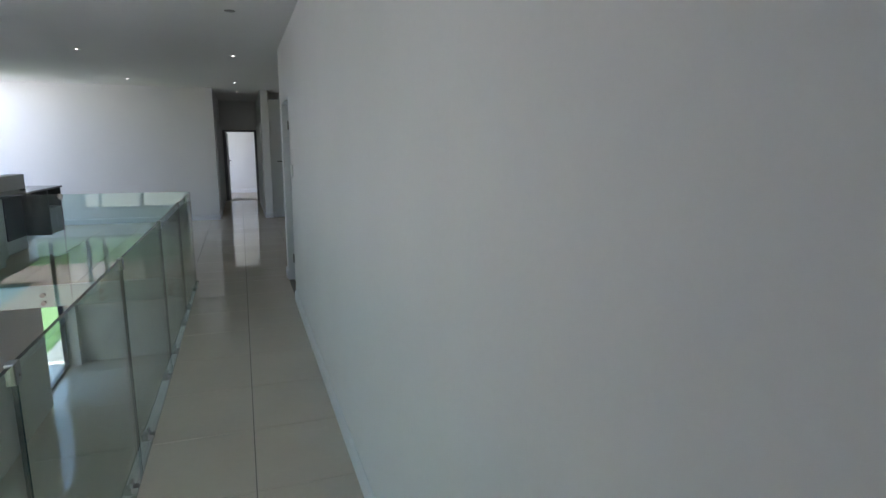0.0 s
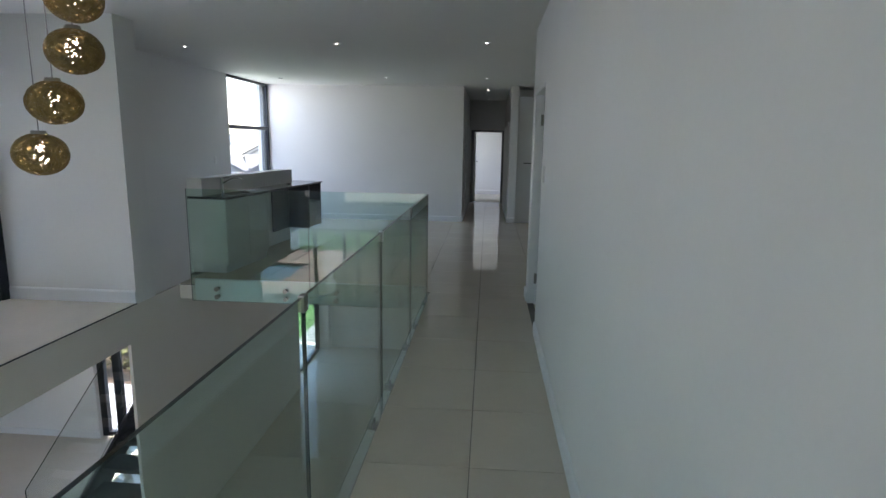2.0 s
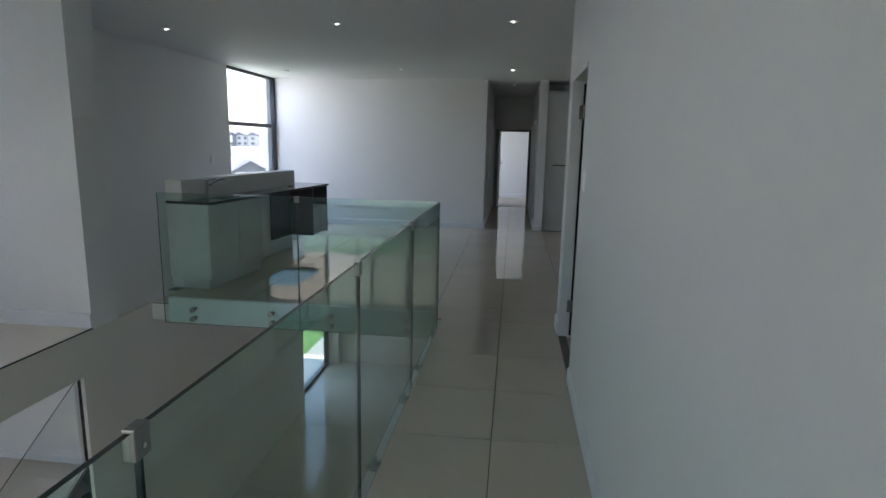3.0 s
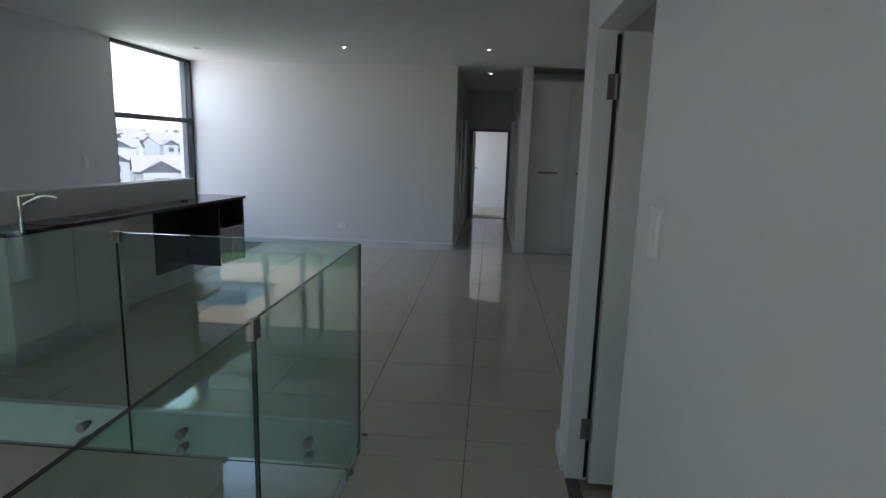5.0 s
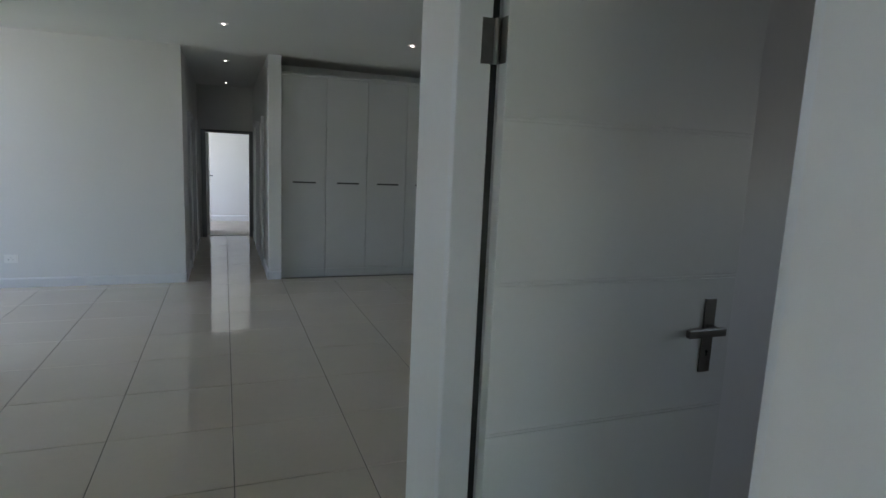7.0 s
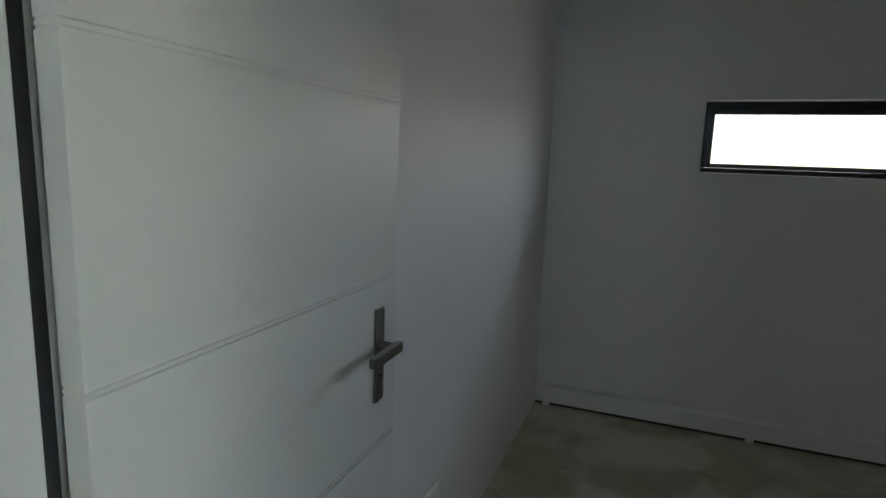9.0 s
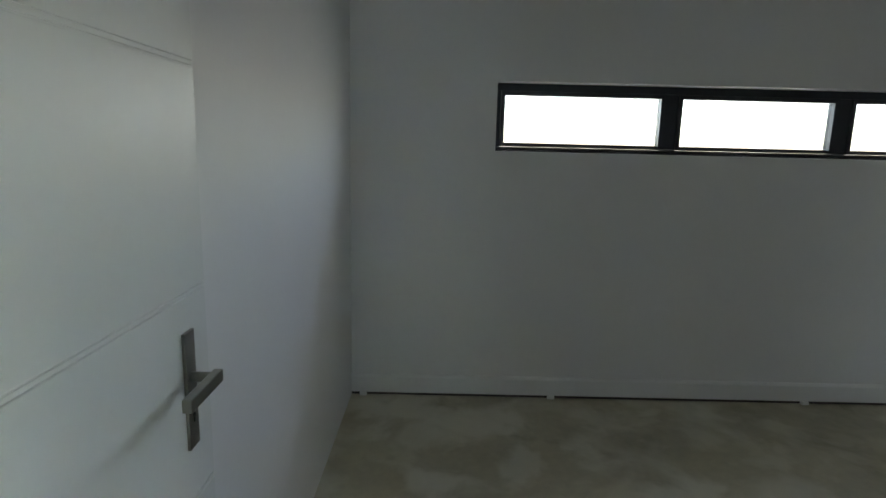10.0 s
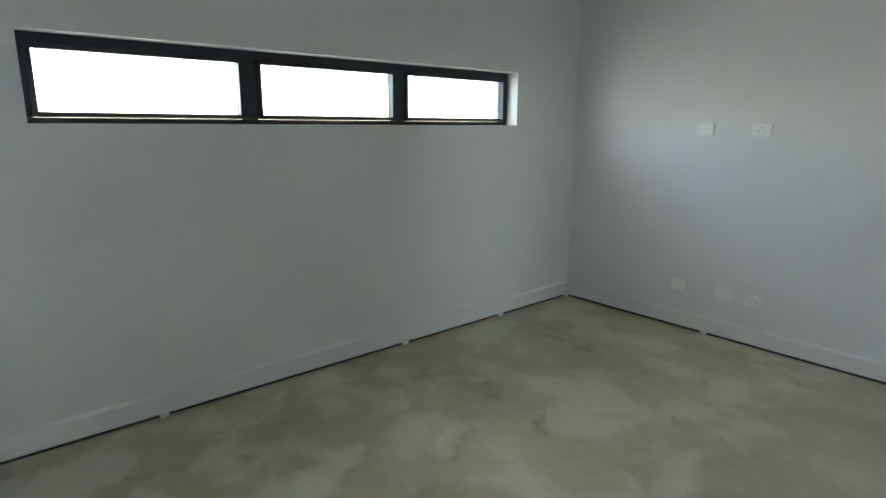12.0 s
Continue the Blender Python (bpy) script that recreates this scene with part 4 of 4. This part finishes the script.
def house(x, y, w, d, h, turn, wall_mat, seed, label):
    """Gable-roofed house; its front looks along local -y."""
    rnd = random.Random(seed)
    z = land(x, y) - 0.3
    m = pose(x, y, z, 0, 0, turn)
    ob = tagged(new("house"), label, "house", "estate houses")
    ob.matrix_basis = m

    def sub(name, bm, mat, parent=None):
        o = link_mesh(name, bm, mat)
        o.parent = parent or ob
        return o
    sub("wall", boxes((-w / 2, w / 2, -d / 2, d / 2, 0, h)), wall_mat)

    def gable(cx, gw, y0, y1, z0, rise, over=0.4):
        bm = bmesh.new()
        a = [(cx - gw / 2 - over, z0 - over * 0.4), (cx, z0 + rise), (cx + gw / 2 + over, z0 - over * 0.4), (cx + gw / 2 + over, z0 - over * 0.4 + 0.22), (cx, z0 + rise + 0.25), (cx - gw / 2 - over, z0 - over * 0.4 + 0.22)]
        f0 = [bm.verts.new((px_, y0 - over, pz_)) for px_, pz_ in a]
        f1 = [bm.verts.new((px_, y1 + over, pz_)) for px_, pz_ in a]
        for k in range(6):
            j = (k + 1) % 6
            bm.faces.new((f0[k], f0[j], f1[j], f1[k]))
        for q_ in (f0, f1):
            bm.faces.new((q_[0], q_[1], q_[4], q_[5]))
            bm.faces.new((q_[1], q_[2], q_[3], q_[4]))
        return bm

    def gable_wall(cx, gw, y0, y1, z0, rise):
        bm = bmesh.new()
        f0 = [bm.verts.new(v) for v in ((cx - gw / 2, y0, z0), (cx + gw / 2, y0, z0), (cx, y0, z0 + rise))]
        f1 = [bm.verts.new(v) for v in ((cx - gw / 2, y1, z0), (cx + gw / 2, y1, z0), (cx, y1, z0 + rise))]
        bm.faces.new(f0)
        bm.faces.new(f1)
        for k in range(3):
            bm.faces.new((f0[k], f0[(k + 1) % 3], f1[(k + 1) % 3], f1[k]))
        return bm
    # main ridge runs along x, with front gables
    bm = gable(0, d, -w / 2, w / 2, h, d * 0.22)
    bm.transform(Matrix.Rotation(radians(90), 4, "Z"))
    sub("roof", bm, ROOF)
    bm = gable_wall(0, d, -w / 2, w / 2, h, d * 0.22)
    bm.transform(Matrix.Rotation(radians(90), 4, "Z"))
    sub("gable", bm, wall_mat)
    for cx in (-w * 0.27, w * 0.27):
        gw = w * 0.34
        sub("wall", boxes((cx - gw / 2, cx + gw / 2, -d / 2 - 1.0, -d / 2, 0, h)), wall_mat)
        sub("gable", gable_wall(cx, gw, -d / 2 - 1.0, 0, h, gw * 0.3), HOUSE_GREY)
        sub("roof", gable(cx, gw, -d / 2 - 1.0, 0, h, gw * 0.3), ROOF)
    for zz in (0.9, h * 0.5 + 0.7):
        if zz + 1.3 > h:
            continue
        for cx in (-w * 0.27, w * 0.27):
            win = sub("window", boxes((cx - 0.8, cx + 0.8, -d / 2 - 1.06, -d / 2 - 1.0, zz, zz + 1.3)), HOUSE_WHITE)
            for s in (-1, 1):
                sub("pane", boxes((cx + s * 0.39 - 0.35, cx + s * 0.39 + 0.35, -d / 2 - 1.08, -d / 2 - 1.05, zz + 0.06, zz + 1.24)), FAR_GLASS, win)
        win = sub("window", boxes((-0.6, 0.6, -d / 2 - 0.06, -d / 2, zz, zz + 1.3)), HOUSE_WHITE)
        sub("pane", boxes((-0.54, 0.54, -d / 2 - 0.08, -d / 2 - 0.05, zz + 0.06, zz + 1.24)), FAR_GLASS, win)
    return ob


rnd = random.Random(5)
row = [(-50, 64, 13, 8, 5.2, 42, HOUSE_GREY), (-52, 50, 10, 7, 2.9, 50, HOUSE_PINK), (-38, 72, 12, 8, 5.2, 35, HOUSE_WHITE), (-68, 66, 12, 8, 5.2, 48, HOUSE_WHITE),
       (-64, 92, 12, 8, 5.0, 30, HOUSE_WHITE), (-30, 84, 12, 8, 5.2, 25, HOUSE_GREY), (-84, 84, 13, 9, 5.2, 40, HOUSE_WHITE)]
for k in range(70):
    a = radians(rnd.uniform(18, 80))
    dist = rnd.uniform(105, 330)
    row.append((-4 - dist * math.cos(a), 10 + dist * math.sin(a), rnd.uniform(11, 15), rnd.uniform(8, 10), rnd.choice((3.0, 5.2, 5.4)), rnd.uniform(20, 80), rnd.choice((HOUSE_WHITE, HOUSE_WHITE, HOUSE_GREY))))
row = [(-4 + (h[0] + 4) * 1.08, 4 + (h[1] - 4) * 1.08, *h[2:]) if k < 7 else h for k, h in enumerate(row)]
for k, h in enumerate(row):
    house(*h, k, "two-storey plastered estate house with grey gabled roofs" if h[4] > 4 else "low plastered estate house with a grey gabled roof")

# ---- floor tiles ----
floor = structure("floor", boxes((SLAB_E, 0.0, -2.6, YL, -0.012, -0.003), (XV, 4.1, YL, Y_BACK, -0.012, -0.003), (-3.80, XV, 7.45, Y_BACK, -0.012, -0.003), (-4.72, -3.80, 10.36, Y_BACK, -0.012, -0.003), (-0.911, -0.015, Y_BACK, 16.28, -0.012, -0.003), (0.0, 0.06, 5.87, 6.75, -0.012, -0.003),
                                 (0.125, 4.1, Y_BACK, 13.1, -0.012, -0.003)), GROUT,
                  "polished beige porcelain floor tiles with fine dark joints", "floor")
JX, JY, T, J = -0.47, 2.6, 0.6, 0.0018
meshes = {}


def tile(x0, x1, y0, y1):
    x0, x1, y0, y1 = x0 + J, x1 - J, y0 + J, y1 - J
    if x1 - x0 < 0.01 or y1 - y0 < 0.01:
        return
    key = (round(x1 - x0, 3), round(y1 - y0, 3))
    if key not in meshes:
        w, l, e = key[0] / 2, key[1] / 2, 0.0012
        bm = bmesh.new()
        lo = [bm.verts.new((sx * w, sy * l, -0.003)) for sx, sy in ((-1, -1), (1, -1), (1, 1), (-1, 1))]
        mid = [bm.verts.new((sx * w, sy * l, -e)) for sx, sy in ((-1, -1), (1, -1), (1, 1), (-1, 1))]
        hi = [bm.verts.new((sx * (w - e), sy * (l - e), 0.0)) for sx, sy in ((-1, -1), (1, -1), (1, 1), (-1, 1))]
        for a, b in ((lo, mid), (mid, hi)):
            for k in range(4):
                bm.faces.new((a[k], a[(k + 1) % 4], b[(k + 1) % 4], b[k]))
        bm.faces.new(hi)
        me = bpy.data.meshes.new("tile")
        bm.to_mesh(me)
        bm.free()
        me.materials.append(TILE)
        meshes[key] = me
    ob = new("tile", meshes[key])
    ob.location = ((x0 + x1) / 2, (y0 + y1) / 2, 0)
    ob.parent = floor


for x0, x1, y0, y1 in ((SLAB_E, 0.0, -2.6, YL), (XV, 4.1, YL, Y_BACK), (-0.911, -0.015, Y_BACK, 16.2)):
    i0, i1 = math.floor((x0 - JX) / T), math.ceil((x1 - JX) / T)
    j0, j1 = math.floor((y0 - JY) / T), math.ceil((y1 - JY) / T)
    for i in range(i0, i1):
        for j in range(j0, j1):
            tile(max(x0, JX + i * T), min(x1, JX + (i + 1) * T), max(y0, JY + j * T), min(y1, JY + (j + 1) * T))
